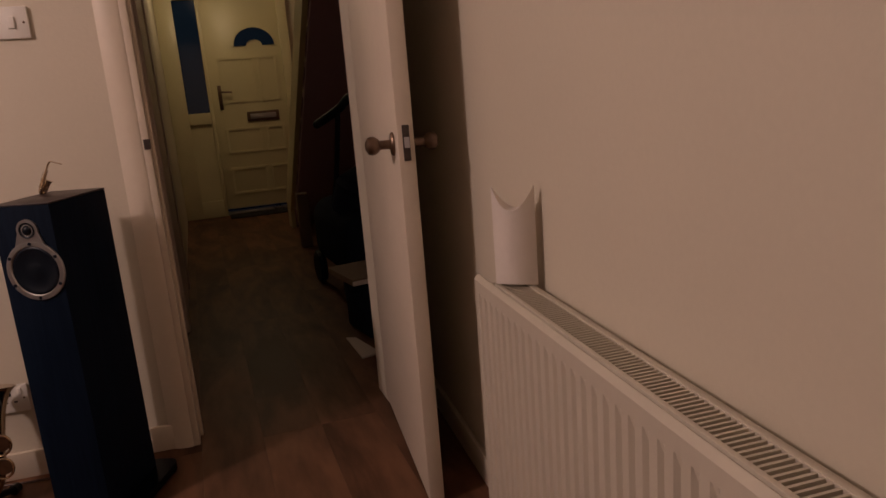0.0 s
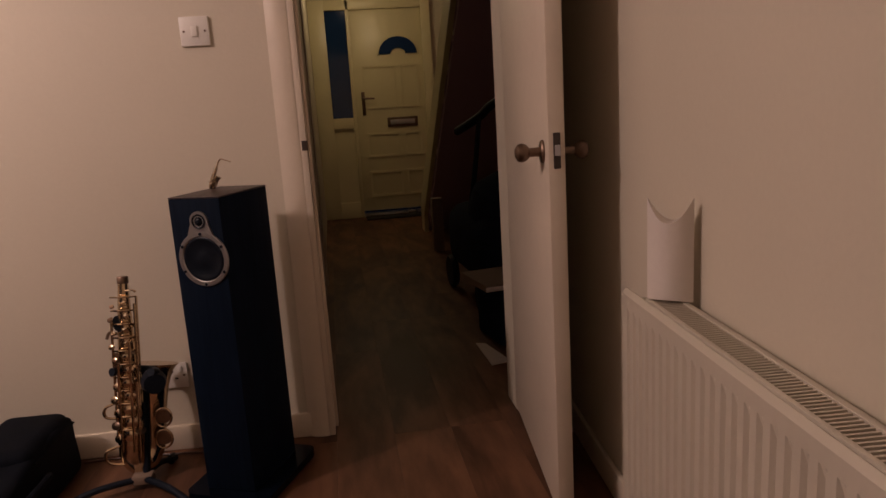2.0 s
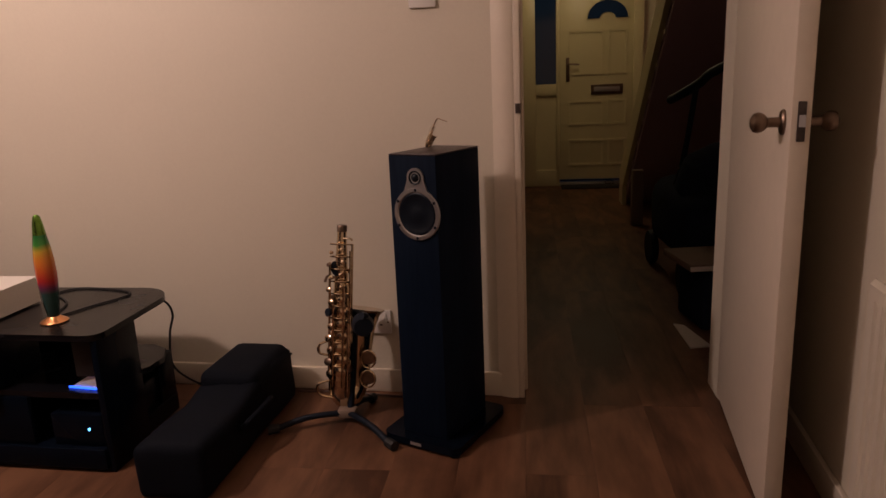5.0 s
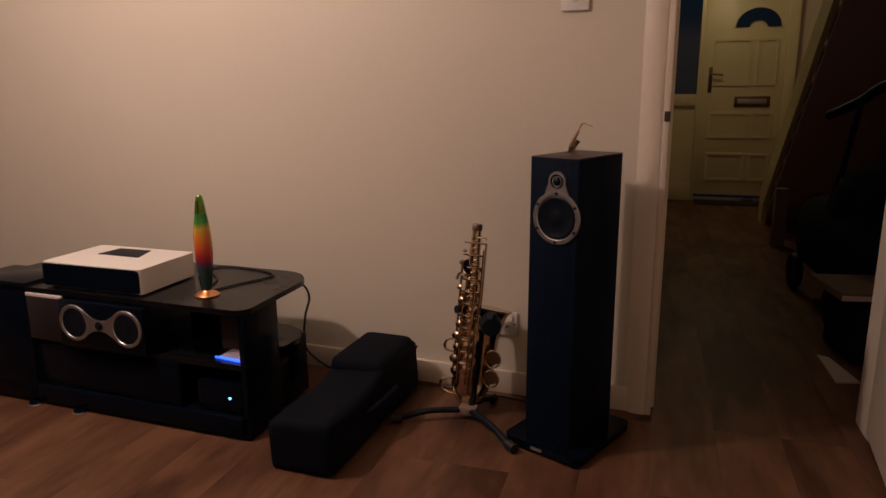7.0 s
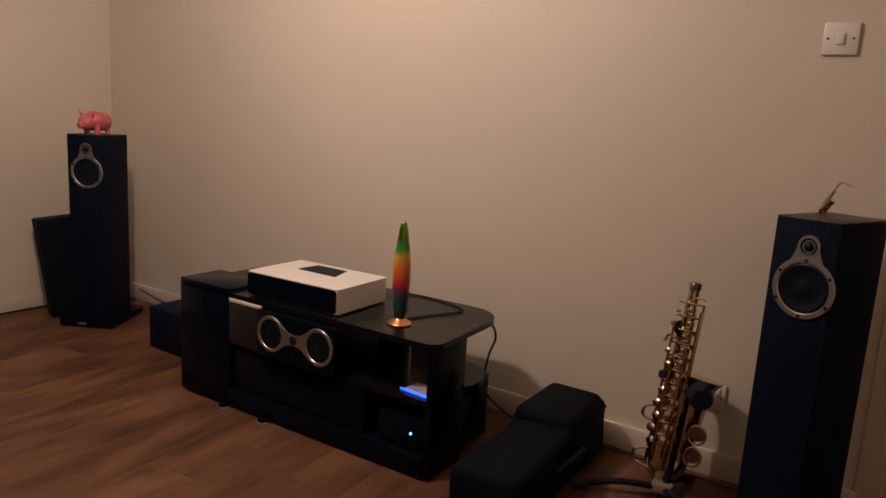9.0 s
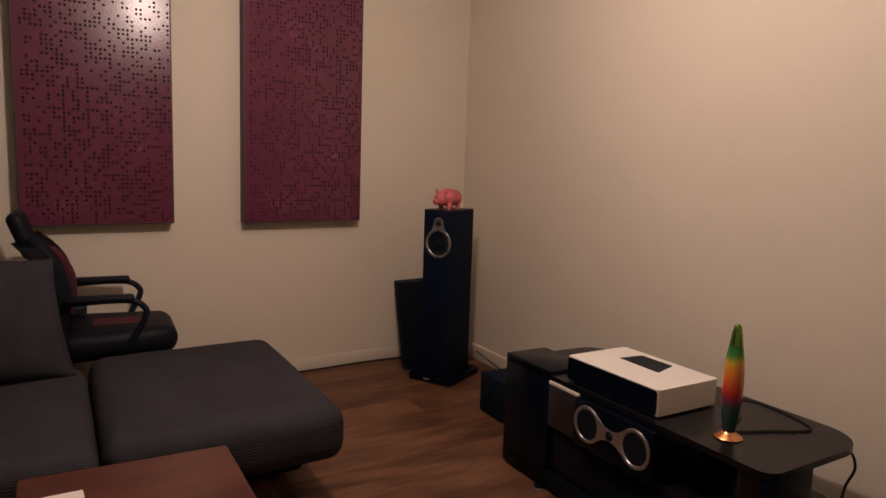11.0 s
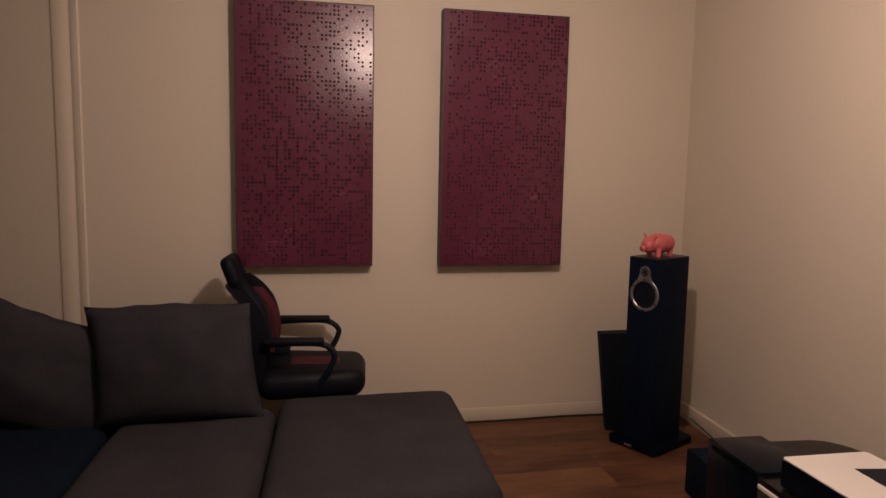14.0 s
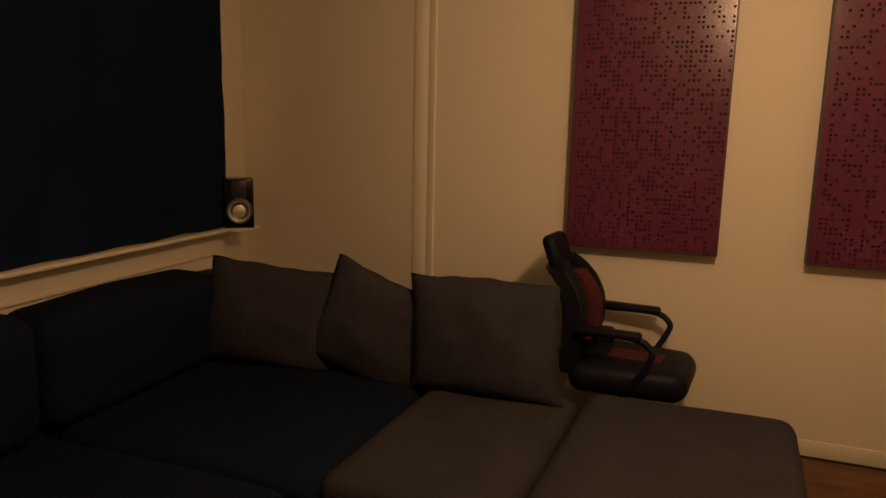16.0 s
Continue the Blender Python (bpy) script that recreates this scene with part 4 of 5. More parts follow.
LAMPCAP = material("green_metal", (0.16, 0.30, 0.05), 0.22, metal=0.9, vary=0.3, scale=30, bump=0.02)
def lava_material():
    m = bpy.data.materials.new("coloured_lamp_glass")
    m.use_nodes = True
    nt = m.node_tree
    b = nt.nodes["Principled BSDF"]
    tc = nt.nodes.new("ShaderNodeTexCoord")
    sep = nt.nodes.new("ShaderNodeSeparateXYZ")
    nt.links.new(tc.outputs["Object"], sep.inputs[0])
    ns = nt.nodes.new("ShaderNodeTexNoise")
    ns.inputs["Scale"].default_value = 22
    nt.links.new(tc.outputs["Object"], ns.inputs["Vector"])
    ma = nt.nodes.new("ShaderNodeMath")
    ma.operation, ma.inputs[1].default_value = "MULTIPLY_ADD", 0.02
    nt.links.new(ns.outputs["Fac"], ma.inputs[0])
    nt.links.new(sep.outputs["Z"], ma.inputs[2])
    rng = nt.nodes.new("ShaderNodeMapRange")
    rng.inputs["From Min"].default_value, rng.inputs["From Max"].default_value = 0.01, 0.32
    nt.links.new(ma.outputs[0], rng.inputs["Value"])
    ramp = nt.nodes.new("ShaderNodeValToRGB")
    cr = ramp.color_ramp
    stops = [(0.0, (0.10, 0.07, 0.03)), (0.10, (0.02, 0.055, 0.05)), (0.28, (0.02, 0.07, 0.065)), (0.34, (0.16, 0.03, 0.09)), (0.40, (0.50, 0.03, 0.03)), (0.50, (0.66, 0.13, 0.03)), (0.60, (0.70, 0.24, 0.03)), (0.68, (0.60, 0.38, 0.04)), (0.74, (0.05, 0.26, 0.04)), (0.84, (0.015, 0.15, 0.035))]
    cr.elements[0].position, cr.elements[0].color = stops[0][0], (*stops[0][1], 1)
    cr.elements[1].position, cr.elements[1].color = stops[-1][0], (*stops[-1][1], 1)
    for p, c in stops[1:-1]:
        cr.elements.new(p).color = (*c, 1)
    nt.links.new(rng.outputs["Result"], ramp.inputs["Fac"])
    nt.links.new(ramp.outputs["Color"], b.inputs["Base Color"])
    b.inputs["Roughness"].default_value = 0.12
    b.inputs["Coat Weight"].default_value = 0.6
    return m

def lava_lamp():
    r = thing("lava_lamp", pose(-1.278, 1.885, 0.4255) @ Matrix.Diagonal((1, 1, 1.035, 1)), "rainbow-coloured rocket lava lamp with a copper base", "lava lamp")
    part("base", lathe([(0, 0), (0.038, 0.0), (0.039, 0.003), (0.033, 0.008), (0.022, 0.013), (0.017, 0.018), (0, 0.019)], 36), COPPER, r, "copper foot")
    part("bottle", lathe([(0, 0.0185), (0.0165, 0.019), (0.021, 0.05), (0.0265, 0.10), (0.0285, 0.14), (0.0275, 0.18), (0.0235, 0.22), (0.018, 0.255)], 32), lava_material(), r, "glass with green, yellow, orange and red bands")
    part("cap", lathe([(0.0182, 0.2545), (0.0175, 0.258), (0.014, 0.285), (0.0095, 0.305), (0.005, 0.310), (0, 0.311)], 28), LAMPCAP, r, "green metallic cap")
lava_lamp()

def console():
    r = thing("game_console", STAND @ pose(1.06, 0.045, 0.2435, 0, 0, -6), "white console glowing blue along its edge", "game console")
    part("body", prism([(-0.085, 0.0), (0.03, 0.0), (0.03, 0.055), (0.0, 0.05)], 0.0, 0.145, "y", 0.003), WHITEP, r)
    part("light_strip", box((-0.088, -0.004, 0.0), (0.03, -0.0005, 0.006), 0.001), BLUELED, r, "blue light strip")
console()
def receiver():
    r = thing("amplifier", STAND @ pose(0.955, 0.02, 0.0755), "black amplifier with a small blue light", "amplifier")
    part("case", box((-0.035, 0.0, 0.0), (0.13, 0.28, 0.10), 0.004), BLACKGLOSS, r)
    part("indicator", lathe([(0, 0), (0.0042, 0), (0.0042, 0.003), (0, 0.004)], 12, pose(0.086, 0.0, 0.054, 90, 0, 0)), CYANLED, r, "blue indicator light")
receiver()
def sub():
    r = thing("subwoofer", pose(-2.44, 2.19, 0, 0, 0, -3), "low black box-shaped subwoofer beside the media stand", "subwoofer")
    part("cabinet", box((-0.235, -0.15, 0.008), (0.19, 0.17, 0.188), 0.006), BLACKASH, r)
    part("knob", lathe([(0, 0), (0.008, 0), (0.007, 0.006), (0, 0.006)], 14, pose(-0.16, -0.15, 0.09, 90, 0, 0)), BLACKGLOSS, r)
    for sx in (-0.2, 0.16):
        for sy in (-0.12, 0.14):
            part("foot", lathe([(0, 0), (0.012, 0), (0.012, 0.009), (0, 0.009)], 12, pose(sx, sy, 0)), RUBBER, r)
sub()
def grille(m, label):
    r = thing("speaker_grille", m, label, "speaker grille", "removed speaker grilles")
    part("frame", box((-0.098, -0.008, 0.0), (0.098, 0.004, 0.49), 0.004), BLACKMATT, r)
    part("cloth", box((-0.092, -0.011, 0.006), (0.092, -0.0085, 0.484), 0.002), BLACKNYLON, r)
grille(pose(-3.335, 2.125, 0.004, -9, -6.5, 62), "black cloth loudspeaker grille leaning behind the tower")
grille(pose(-3.375, 2.138, 0.004, -9, -7, 62), "black cloth loudspeaker grille leaning behind the tower")

# ---- pig figure ----
def pig():
    bm = bmesh.new()
    def ball(c, s, rot=(0, 0, 0)):
        nonlocal bm
        b2 = bmesh.new()
        bmesh.ops.create_icosphere(b2, subdivisions=3, radius=1)
        bmesh.ops.transform(b2, matrix=pose(*c, *rot) @ Matrix.Diagonal((*s, 1)), verts=b2.verts)
        bm = joined(bm, b2)
    ball((0.0, 0, 0.056), (0.062, 0.046, 0.043))
    ball((-0.026, 0, 0.058), (0.042, 0.045, 0.044))
    ball((0.036, 0, 0.056), (0.036, 0.045, 0.041))
    ball((-0.068, 0.010, 0.050), (0.033, 0.034, 0.033), (0, -18, -14))
    bm = lathe([(0, 0), (0.013, 0), (0.0145, 0.012), (0.016, 0.03), (0, 0.034)], 18, pose(-0.104, 0.022, 0.034, 0, 70, -18), bm)
    for s in (-1, 1):
        bm = lathe([(0.012, 0), (0.010, 0.014), (0.003, 0.028), (0, 0.030)], 12, pose(-0.060, s * 0.022 + 0.008, 0.074, s * -22, -12, 0) @ Matrix.Diagonal((1, 0.5, 1, 1)), bm)
        for x in (-0.040, 0.045):
            bm = tube([(x, s * 0.020, 0.05), (x - 0.002, s * 0.023, 0.022), (x - 0.004, s * 0.023, 0.0)], [0.017, 0.012, 0.011], 12, bm=bm)
    bm = tube([(0.072, 0, 0.07), (0.082, 0.004, 0.074), (0.084, 0.010, 0.066), (0.080, 0.004, 0.062)], 0.004, 8, bm=bm)
    bmesh.ops.transform(bm, matrix=pose(-3.195, 2.18, 0.8975, 0, 0, 116) @ Matrix.Scale(1.05, 4), verts=bm.verts)
    tagged(part("pig_figure", bm, PIGPINK, sharp=70), "pink rubber pig figure standing on the loudspeaker", "figurine")
pig()

# ---- perforated wall panels ----
def wall_panel(seed, y0, y1, z0, z1, label):
    r = thing("acoustic_panel", pose(WEST, y0, z0), label, "acoustic panel", "pair of wall panels")
    w, h, front = y1 - y0, z1 - z0, 0.064
    nx, nz = 33, int(33 * h / w + 0.5)
    cx, cz = (w - 0.012) / nx, (h - 0.012) / nz
    rnd = random.Random(seed)
    verts, faces = [], []
    def vert(y, z, d):
        verts.append((front - d, y, z))
        return len(verts) - 1
    corner = {}
    def grid(i, j):
        if (i, j) not in corner:
            corner[i, j] = vert(0.006 + i * cx, 0.006 + j * cz, 0)
        return corner[i, j]
    for i in range(nx):
        for j in range(nz):
            q = [grid(i, j), grid(i + 1, j), grid(i + 1, j + 1), grid(i, j + 1)]
            wave = noise.noise(Vector((i * 0.29, j * 0.47, seed * 5.3)))
            if rnd.random() > (0.34, 0.5, 0.42, 0.46)[(i // 5 + j // 6) % 4] + 0.10 * wave or i == 0:
                faces.append(q)
                continue
            rr = 0.31 * min(cx, cz)
            c = (0.006 + (i + 0.5) * cx, 0.006 + (j + 0.5) * cz)
            top = [vert(c[0] + rr * math.cos(radians(22.5 + 45 * k)), c[1] + rr * math.sin(radians(22.5 + 45 * k)), 0) for k in range(8)]
            low = [vert(c[0] + rr * math.cos(radians(22.5 + 45 * k)), c[1] + rr * math.sin(radians(22.5 + 45 * k)), 0.009) for k in range(8)]
            faces.extend([[q[2], top[1], top[0]], [q[3], top[3], top[2]], [q[0], top[5], top[4]], [q[1], top[7], top[6]]])
            faces.extend([[q[1], q[2], top[0], top[7]], [q[2], q[3], top[2], top[1]], [q[3], q[0], top[4], top[3]], [q[0], q[1], top[6], top[5]]])
            for k in range(8):
                faces.append([top[k], top[(k + 1) % 8], low[(k + 1) % 8], low[k]])
    me = bpy.data.meshes.new("perforated_face")
    me.from_pydata(verts, [], faces)
    me.materials.append(BURGUNDY)
    ob = new("perforated_face", me)
    ob.parent = r
    tagged(ob, "burgundy board drilled with scattered small holes")
    part("backing", box((front - 0.014, 0.008, 0.008), (front - 0.009, w - 0.008, h - 0.008)), HOLE, r)
    o = [(0, 0), (w, 0), (w, h), (0, h)]
    i = [(0.006, 0.006), (w - 0.006, 0.006), (w - 0.006, h - 0.006), (0.006, h - 0.006)]
    part("edge_frame", frame_plate(o, i, 0.0005, front, "x"), PANELSIDE, r, "dark burgundy edge")
wall_panel(3, 0.268, 0.884, 0.818, 2.012, "tall burgundy perforated acoustic panel hung behind the chair")
wall_panel(8, 1.209, 1.830, 0.812, 2.022, "tall burgundy perforated acoustic panel hung near the corner")

# ---- office chair ----
def chair():
    r = thing("office_chair", pose(-3.300, 0.566, 0, 0, 0, -6), "black and red office chair with curved armrests", "office chair")
    bm = box((-0.225, -0.18, 0.320), (0.225, 0.262, 0.438), 0.056, 6)
    for v in bm.verts:
        if v.co.y > 0:
            v.co.x *= 1 - 0.30 * (v.co.y / 0.262) ** 2
    part("seat", bm, BLACKLEATHER, r, sharp=60)
    part("seat_inset", box((-0.060, -0.06, 0.42), (0.060, 0.15, 0.4425), 0.010, 3), REDMESH, r, "red mesh seat panel")
    def back(w0, lift, name, mat, lo, hi, th):
        n = 14
        bm = bmesh.new()
        rows = []
        for i in range(n + 1):
            t = lo + (hi - lo) * i / n
            z = 0.44 + 0.34 * t
            y = -0.186 - (0.34 if t > 0.45 else 0.10) * (t - 0.45) ** 2
            w = w0 * (1 - 0.25 * t * t)
            rows.append([bm.verts.new((w * u, y + lift + th * k * (1 - 0.25 * abs(u)) + 0.035 * u * u, z)) for k, us in ((0.5, (-1, -0.6, 0, 0.6, 1)), (-0.5, (1, 0.6, 0, -0.6, -1))) for u in us])
        for a, b in zip(rows, rows[1:]):
            for k in range(10):
                bm.faces.new([a[k], a[(k + 1) % 10], b[(k + 1) % 10], b[k]])
        bm.faces.new(rows[0])
        bm.faces.new(rows[-1])
        part(name, bm, mat, r, sharp=60)
    back(0.205, -0.012, "backrest", BLACKLEATHER, -0.15, 0.98, 0.085)
    for s in (-1, 1):
        part("bolster", tube([(s * 0.145, -0.185, 0.42), (s * 0.145, -0.176, 0.52), (s * 0.140, -0.174, 0.60), (s * 0.130, -0.192, 0.68), (s * 0.105, -0.228, 0.745), (s * 0.07, -0.26, 0.79)], [0.040, 0.048, 0.052, 0.048, 0.040, 0.03], 12), BLACKLEATHER, r)
    back(0.074, 0.018, "back_inset", REDMESH, 0.16, 0.92, 0.055)
    bm = box((-0.090, -0.030, -0.105), (0.090, 0.030, 0.085), 0.028, 4)
    bmesh.ops.transform(bm, matrix=pose(0, -0.293, 0.818, 20, 0, 0), verts=bm.verts)
    part("headrest", bm, BLACKLEATHER, r, sharp=60)
    for s in (-1, 1):
        x = 0.215 * s
        arm = part("armrest", tube([(x, -0.15, 0.562), (x, 0.0, 0.568), (x, 0.09, 0.562), (x, 0.132, 0.532), (x, 0.134, 0.500), (x * 0.98, 0.105, 0.44), (x * 0.9, 0.06, 0.37)], 0.0125, 10), BLACKMATT, r)
        part("arm_pad", box((x - 0.026, -0.15, 0.560), (x + 0.026, 0.095, 0.590), 0.012, 3), BLACKLEATHER, arm)
    part("lumbar_knob", box((-0.2, -0.15, 0.43), (-0.1, -0.08, 0.49), 0.02, 3), BLACKMATT, r)
    part("gas_lift", lathe([(0, 0.10), (0.03, 0.10), (0.03, 0.24), (0.018, 0.24), (0.018, 0.33), (0, 0.33)], 16), BLACKMATT, r)
    for k in range(5):
        a = radians(72 * k + 20)
        leg = part("leg", tube([(0.02 * math.cos(a), 0.02 * math.sin(a), 0.12), (0.25 * math.cos(a), 0.25 * math.sin(a), 0.075)], [0.024, 0.015], 8, smooth=False), BLACKMATT, r)
        part("castor", lathe([(0, -0.02), (0.026, -0.018), (0.028, 0), (0.026, 0.018), (0, 0.02)], 14, pose(0.25 * math.cos(a), 0.25 * math.sin(a), 0.028, 90, 0, 30 * k)), BLACKMATT, leg)
chair()

# ---- corner sofa ----
def soft_box(lo, hi, bevel, seed, amp=0.006, seg=5, crown=0.0):
    bm = box(lo, hi, bevel, seg)
    bmesh.ops.subdivide_edges(bm, edges=[e for e in bm.edges if e.calc_length() > 0.12], cuts=7, use_grid_fill=True)
    c = [(a + b) / 2 for a, b in zip(lo, hi)]
    hx, hy = (hi[0] - lo[0]) / 2, (hi[1] - lo[1]) / 2
    for v in bm.verts:
        n = noise.noise(v.co * 5 + Vector((seed, seed * 2.3, 0)))
        if v.co.z > c[2]:
            u, w = (v.co.x - c[0]) / hx, (v.co.y - c[1]) / hy
            v.co.z += amp * n + crown * max(0, 1 - u * u) * max(0, 1 - w * w)
        v.co.x += amp * 0.8 * noise.noise(v.co * 4 + Vector((seed, 9, 1)))
        v.co.y += amp * 0.8 * noise.noise(v.co * 4 + Vector((2, seed, 5)))
    return bm

def sofa():
    r = thing("corner_sofa", pose(-2.6, 0, 0), "large charcoal corduroy corner sofa with a chaise end", "sofa")
    X = 2.6
    def p(name, lo, hi, bev, seed, mat=SOFA, label="", crown=0.012):
        bm = soft_box((lo[0] + X, lo[1], lo[2]), (hi[0] + X, hi[1], hi[2]), bev, seed, crown=crown)
        for v in bm.verts:
            if lo[1] > -0.2:
                v.co.y -= 0.055 * (v.co.x - 0.05)
        return part(name, bm, mat, r, label, sharp=70)
    # base and window-side parts: same cloth, shade painted in by the near-black copy
    p("base", (-2.98, -1.05, 0.03), (-2.42, 1.09, 0.19), 0.02, 1, SHADEDSOFA, "sofa base with shade in its colour", 0)
    p("chaise_cushion", (-3.04, 0.432, 0.19), (-2.095, 1.14, 0.372), 0.060, 2)
    p("seat_cushion", (-2.98, -0.13, 0.19), (-2.10, 0.426, 0.356), 0.055, 3)
    p("corner_cushion", (-2.98, -1.08, 0.19), (-2.06, -0.135, 0.350), 0.055, 4, SHADEDSOFA, "corner seat cushion with shade in its colour")
    p("seat_cushion", (-2.05, -1.08, 0.19), (-1.25, -0.18, 0.350), 0.055, 5, SHADEDSOFA, "seat cushion with shade in its colour")
    p("side_base", (-2.41, -1.25, 0.03), (-1.2, -0.28, 0.189), 0.02, 6, SHADEDSOFA, "sofa base with shade in its colour", 0)
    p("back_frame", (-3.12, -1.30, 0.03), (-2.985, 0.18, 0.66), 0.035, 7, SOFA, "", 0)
    p("side_back", (-2.98, -1.34, 0.03), (-1.2, -1.10, 0.60), 0.05, 8, SHADEDSOFA, "sofa back under the window with shade in its colour", 0)
    p("back_cushion", (-2.86, -1.27, 0.345), (-2.02, -1.00, 0.715), 0.075, 9, SHADEDSOFA, "back cushion with shade in its colour", 0.02)
    p("back_cushion", (-2.01, -1.27, 0.345), (-1.22, -1.00, 0.745), 0.075, 11, SHADEDSOFA, "back cushion with shade in its colour", 0.02)
    for x, y in ((-2.9, 1.0), (-2.5, 1.0), (-2.9, -1.0), (-1.3, -0.35), (-1.3, -1.2)):
        part("foot", lathe([(0, 0), (0.022, 0), (0.026, 0.032), (0, 0.032)], 14, pose(x + X, y, 0)), BLACKMATT, r)
sofa()

def cushion(m, w, h, th, seed, label, shear=0.0):
    ob = part("cushion", pillow(w, h, th * 1.15, 0.04, 22, seed, shear), CUSHION, None, "", 75)
    ob.matrix_world = m
    tagged(ob, label, "cushion", "loose back cushions")
cushion(pose(-2.84, 0.092, 0.345, 0, 0, 90) @ pose(0, 0, 0, -17, 0, 0), 0.580, 0.44, 0.17, 1, "grey-brown velour cushion leaning at the chaise end", 0.13)
cushion(pose(-2.885, -0.385, 0.320, 0, 0, 95) @ pose(0, 0, 0, -13, 20, 0), 0.60, 0.42, 0.16, 2, "grey-brown velour cushion slumped against the sofa back")
cushion(pose(-2.83, -0.80, 0.34, 0, 0, 104) @ pose(0, 0, 0, -12, 6, 0), 0.58, 0.42, 0.18, 3, "grey-brown velour cushion wedged in the sofa corner")

# ---- coffee table ----
def table():
    r = thing("coffee_table", pose(-1.45, 0.415, 0, 0, 0, -3), "red-brown wooden coffee table in front of the sofa", "coffee table")
    part("tabletop", box((-0.40, -0.225, 0.412), (0.40, 0.225, 0.437), 0.006, 3), TABLEWOOD, r)
    part("apron", box((-0.36, -0.19, 0.36), (0.36, 0.19, 0.4115), 0.003), TABLEWOOD, r)
    for sx in (-1, 1):
        for sy in (-1, 1):
            part("leg", box((sx * 0.34 - 0.02, sy * 0.17 - 0.02, 0), (sx * 0.34 + 0.02, sy * 0.17 + 0.02, 0.3595), 0.004), TABLEWOOD, r)
table()
tagged(part("paper_sheet", box((-1.74, 0.25, 0.4375), (-1.62, 0.33, 0.440)), CARD), "small white paper lying on the coffee table", "paper")

# ---- window side ----
bm = box((-3.40, SOUTH - 0.19, 0.80), (-3.35, SOUTH - 0.11, 2.15), 0.004)
bm = box((-3.35, SOUTH - 0.19, 0.80), (-1.2, SOUTH - 0.11, 0.85), 0.004, bm=bm)
bm = box((-3.35, SOUTH - 0.19, 2.10), (-1.2, SOUTH - 0.11, 2.15), 0.004, bm=bm)
window_2 = structure("window_2", bm, GLOSS, "cream window frame behind a blackout cloth", "window")
part("pane", box((-3.35, SOUTH - 0.16, 0.85), (-1.2, SOUTH - 0.15, 2.10)), DARKGLASS, window_2)
part("window_sill", box((-3.34, SOUTH - 0.10, 0.793), (-1.15, SOUTH + 0.098, 0.811), 0.006), GLOSS, window_2, "cream painted sill")
part("corner_shelf", box((-3.465, SOUTH + 0.0005, 0.797), (-3.305, SOUTH + 0.170, 0.812), 0.004), GLOSS, window_2, "cream shelf in the corner")
bm = box((-3.3, SOUTH + 0.0005, 0.672), (-1.2, SOUTH + 0.014, 0.690), 0.005)
structure("trim", bm, GLOSS, "cream moulding under the window sill", "trim")

def blind():
    r = thing("blackout_curtain", pose(0, SOUTH + 0.06, 0), "black blackout cloth hanging over the whole window", "curtain")
    n, m = 60, 16
    bm = bmesh.new()
    rows = []
    for i in range(n + 1):
        x = -3.352 + 2.127 * i / n
        row = []
        for j in range(m + 1):
            z = 0.815 + (2.2 - 0.815) * j / m
            y = 0.010 * math.sin(x * 17 + 0.6 * math.sin(x * 5)) + 0.006 * noise.noise(Vector((x * 6, z * 2, 0)))
            edge = 0.010 * noise.noise(Vector((0, z * 7, 3))) if i == 0 else 0
            row.append(bm.verts.new((x + edge, y, z + (0.006 * noise.noise(Vector((x * 9, 0, 1))) if j == 0 else 0))))
        rows.append(row)
    for a, b in zip(rows, rows[1:]):
        for j in range(m):
            bm.faces.new([a[j], b[j], b[j + 1], a[j + 1]])
    bmesh.ops.solidify(bm, geom=bm.faces[:], thickness=0.004)
    part("cloth", bm, CURTAIN, r, sharp=70)
    part("rail", tube([(-3.36, 0, 2.19), (-1.18, 0, 2.19)], 0.012, 10, smooth=False), GLOSS, r)
blind()

def bookshelf_speaker():
    r = thing("bookshelf_speaker", pose(-3.400, -1.325, 0.8125, 0, 0, 128), "small black bookshelf loudspeaker with a silver cone", "loudspeaker")
    w, d, h = 0.135, 0.15, 0.235
    part("cabinet", box((-w / 2, -d / 2, 0), (w / 2, d / 2, h), 0.003), BLACKGLOSS, r)
    part("tweeter_plate", box((-0.034, -d / 2 - 0.003, 0.145), (0.034, -d / 2 - 0.0005, h - 0.006), 0.001), GREYPANEL, r, "dark grey tweeter plate")
    part("ring", lathe([(0.045, 0.0), (0.062, 0.0), (0.062, 0.006), (0.056, 0.009), (0.050, 0.007), (0.045, 0.004)], 36, pose(0, -d / 2, 0.083, 90, 0, 0)), RINGGREY, r, "dull grey driver ring")
    part("cone", lathe([(0.0, 0.010), (0.014, 0.009), (0.030, 0.004), (0.040, 0.002), (0.046, 0.005), (0.051, 0.008), (0.053, 0.003), (0.0, 0.001)], 36, pose(0, -d / 2, 0.083, 90, 0, 0)), PALECONE, r, "pale silver driver cone")
bookshelf_speaker()

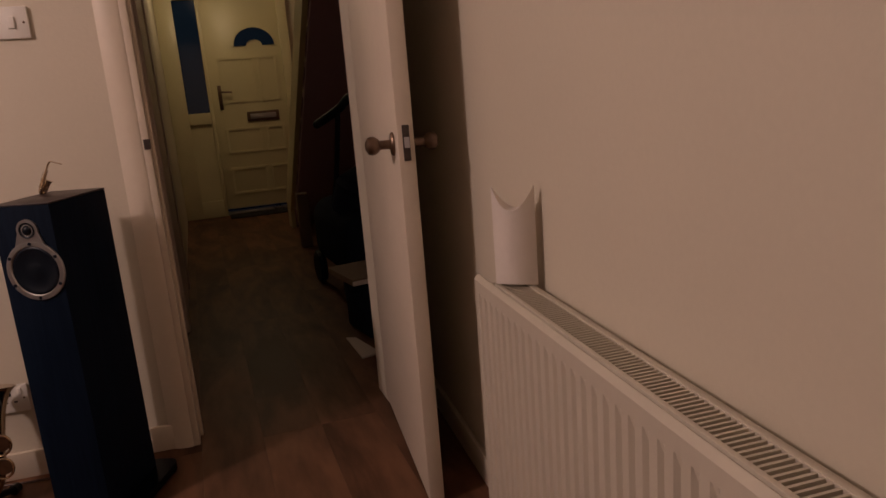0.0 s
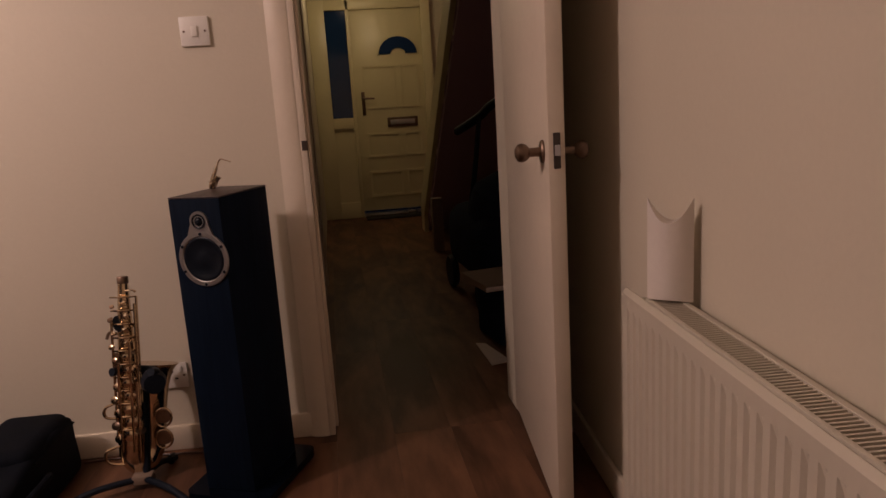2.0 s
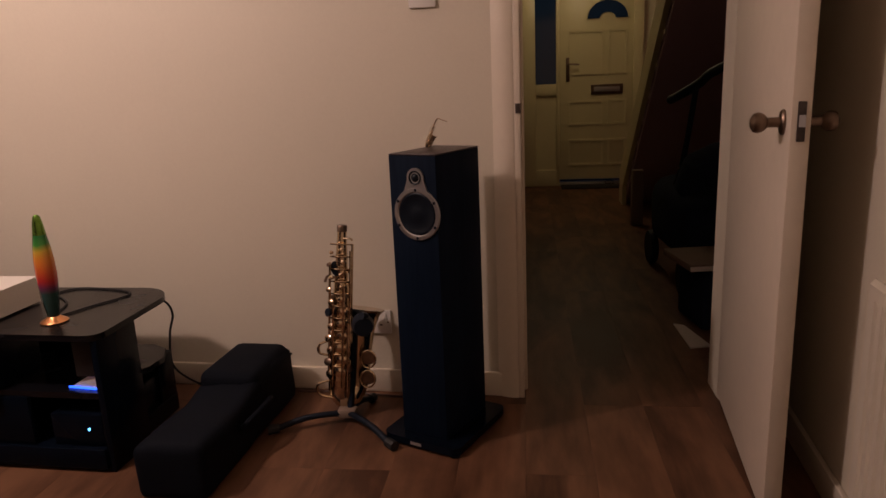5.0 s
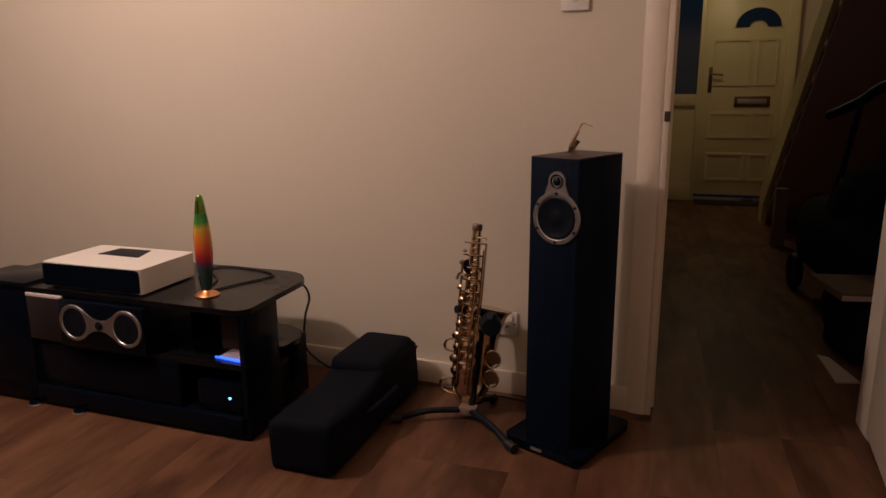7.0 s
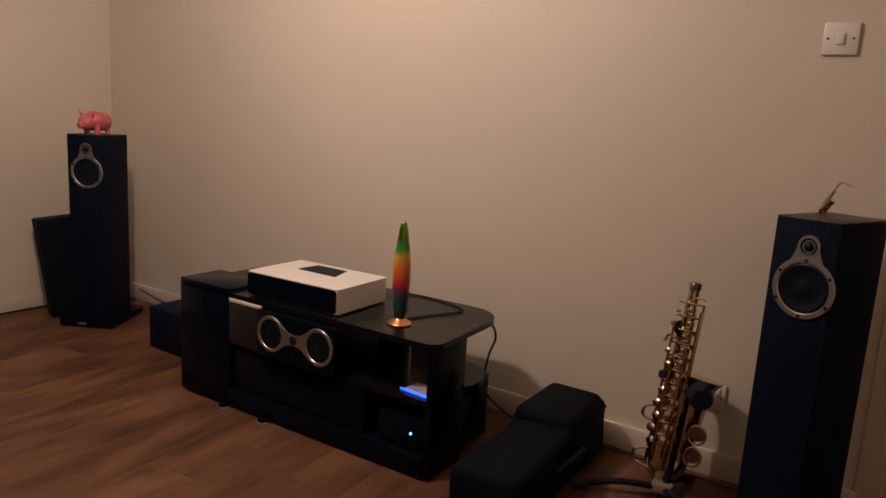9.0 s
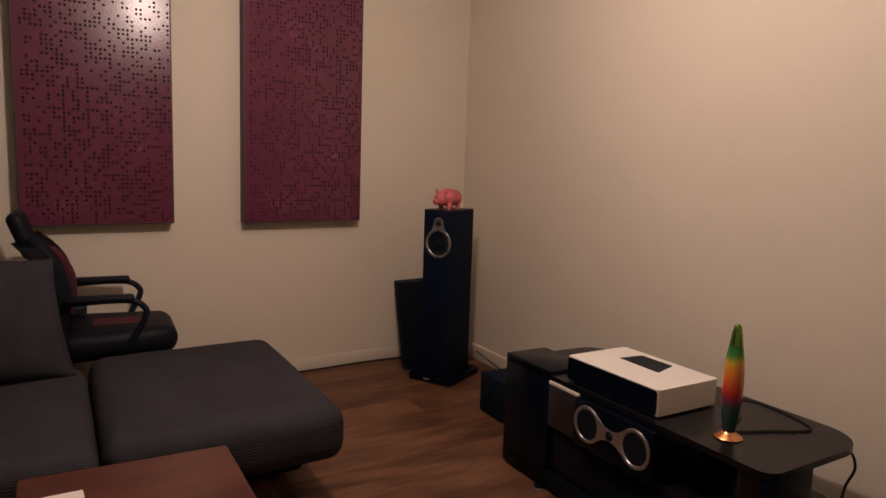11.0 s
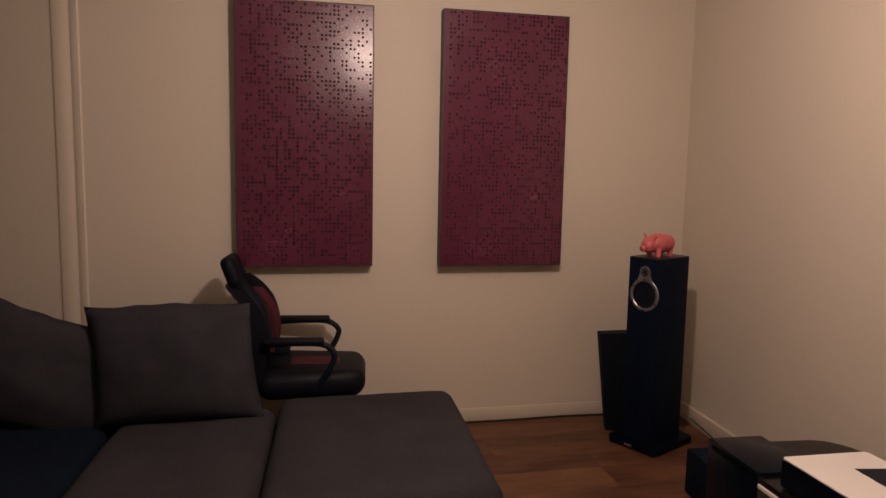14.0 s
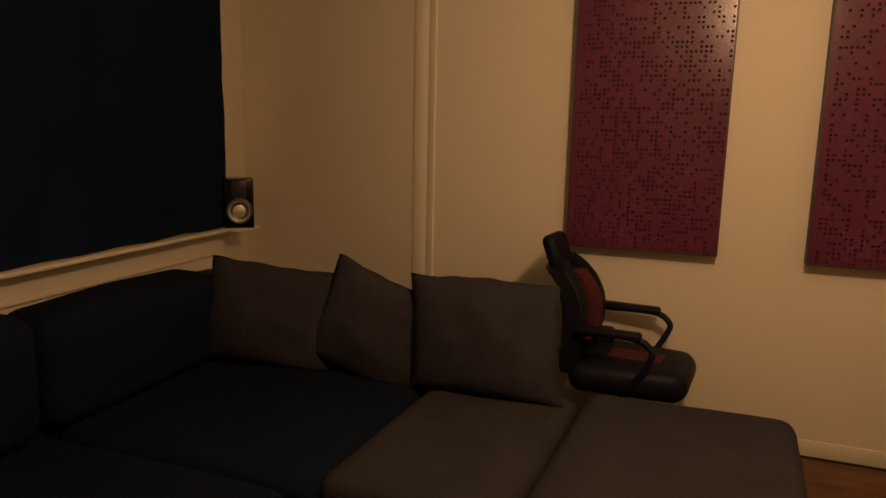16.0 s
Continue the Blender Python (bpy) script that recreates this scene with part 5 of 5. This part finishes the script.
# ---- cables ----
def cable(points, rad, mat, label):
    tagged(part("cable", tube(points, rad, 6, 8), mat), label, "cable")
cable([(-1.32, 1.95, 0.4285), (-1.36, 2.06, 0.4285), (-1.46, 2.16, 0.4285), (-1.40, 2.22, 0.4285), (-1.20, 2.16, 0.4285), (-1.25, 2.02, 0.4285), (-1.29, 1.93, 0.4285)], 0.003, CABLE, "thin black cable coiled on the media stand")
cable([(-1.20, 2.17, 0.400), (-1.125, 2.215, 0.385), (-1.105, 2.235, 0.33), (-1.14, 2.26, 0.24), (-1.16, 2.30, 0.10), (-1.05, 2.34, 0.005), (-0.95, 2.35, 0.005)], 0.004, CABLE, "black cable hanging behind the media stand")
cable([(-0.72, 2.33, 0.005), (-0.55, 2.32, 0.006), (-0.40, 2.30, 0.006), (-0.22, 2.28, 0.006), (-0.1, 2.28, 0.006)], 0.0035, BROWNCABLE, "thin brown cable along the skirting board")
cable([(-3.17, 2.37, 0.12), (-3.05, 2.42, 0.06), (-2.90, 2.44, 0.02), (-2.72, 2.43, 0.10), (-2.62, 2.40, 0.12)], 0.0045, CABLE, "black speaker cable behind the tower")
cable([(-3.575, 0.9, 0.006), (-3.565, 1.3, 0.010), (-3.572, 1.6, 0.006), (-3.565, 1.9, 0.012), (-3.56, 2.3, 0.006)], 0.005, CABLE, "black cable lying along the skirting board")

# ---- floor planks ----
def planks():
    floor = bpy.data.objects["floor"]
    w, l = 0.192, 1.285
    made = {}
    rnd = random.Random(4)
    x = -3.932
    while x < 1.87:
        runs = [(-1.6, 2.64, PLANK)] if x < -0.15 else [(-1.6, 7.4, PLANK)] if x < 0.9 else [(2.38, 7.4, PLANK)]
        for lo, hi, mat in runs:
            y = lo - rnd.choice((0.0, 0.43, 0.86))
            while y < hi - 0.02:
                a, b = max(y, lo), min(y + l, hi)
                size = round(b - a, 4)
                if size > 0.03:
                    key = size, mat.name
                    if key not in made:
                        made[key] = mesh_of("plank", box((0.0001, 0.0001, -0.008), (w - 0.0001, size - 0.0001, 0.0), 0.0004, 1), mat)
                    ob = new("plank", made[key])
                    ob.parent, ob.location = floor, (x, a, 0)
                y += l
        x += w
planks()
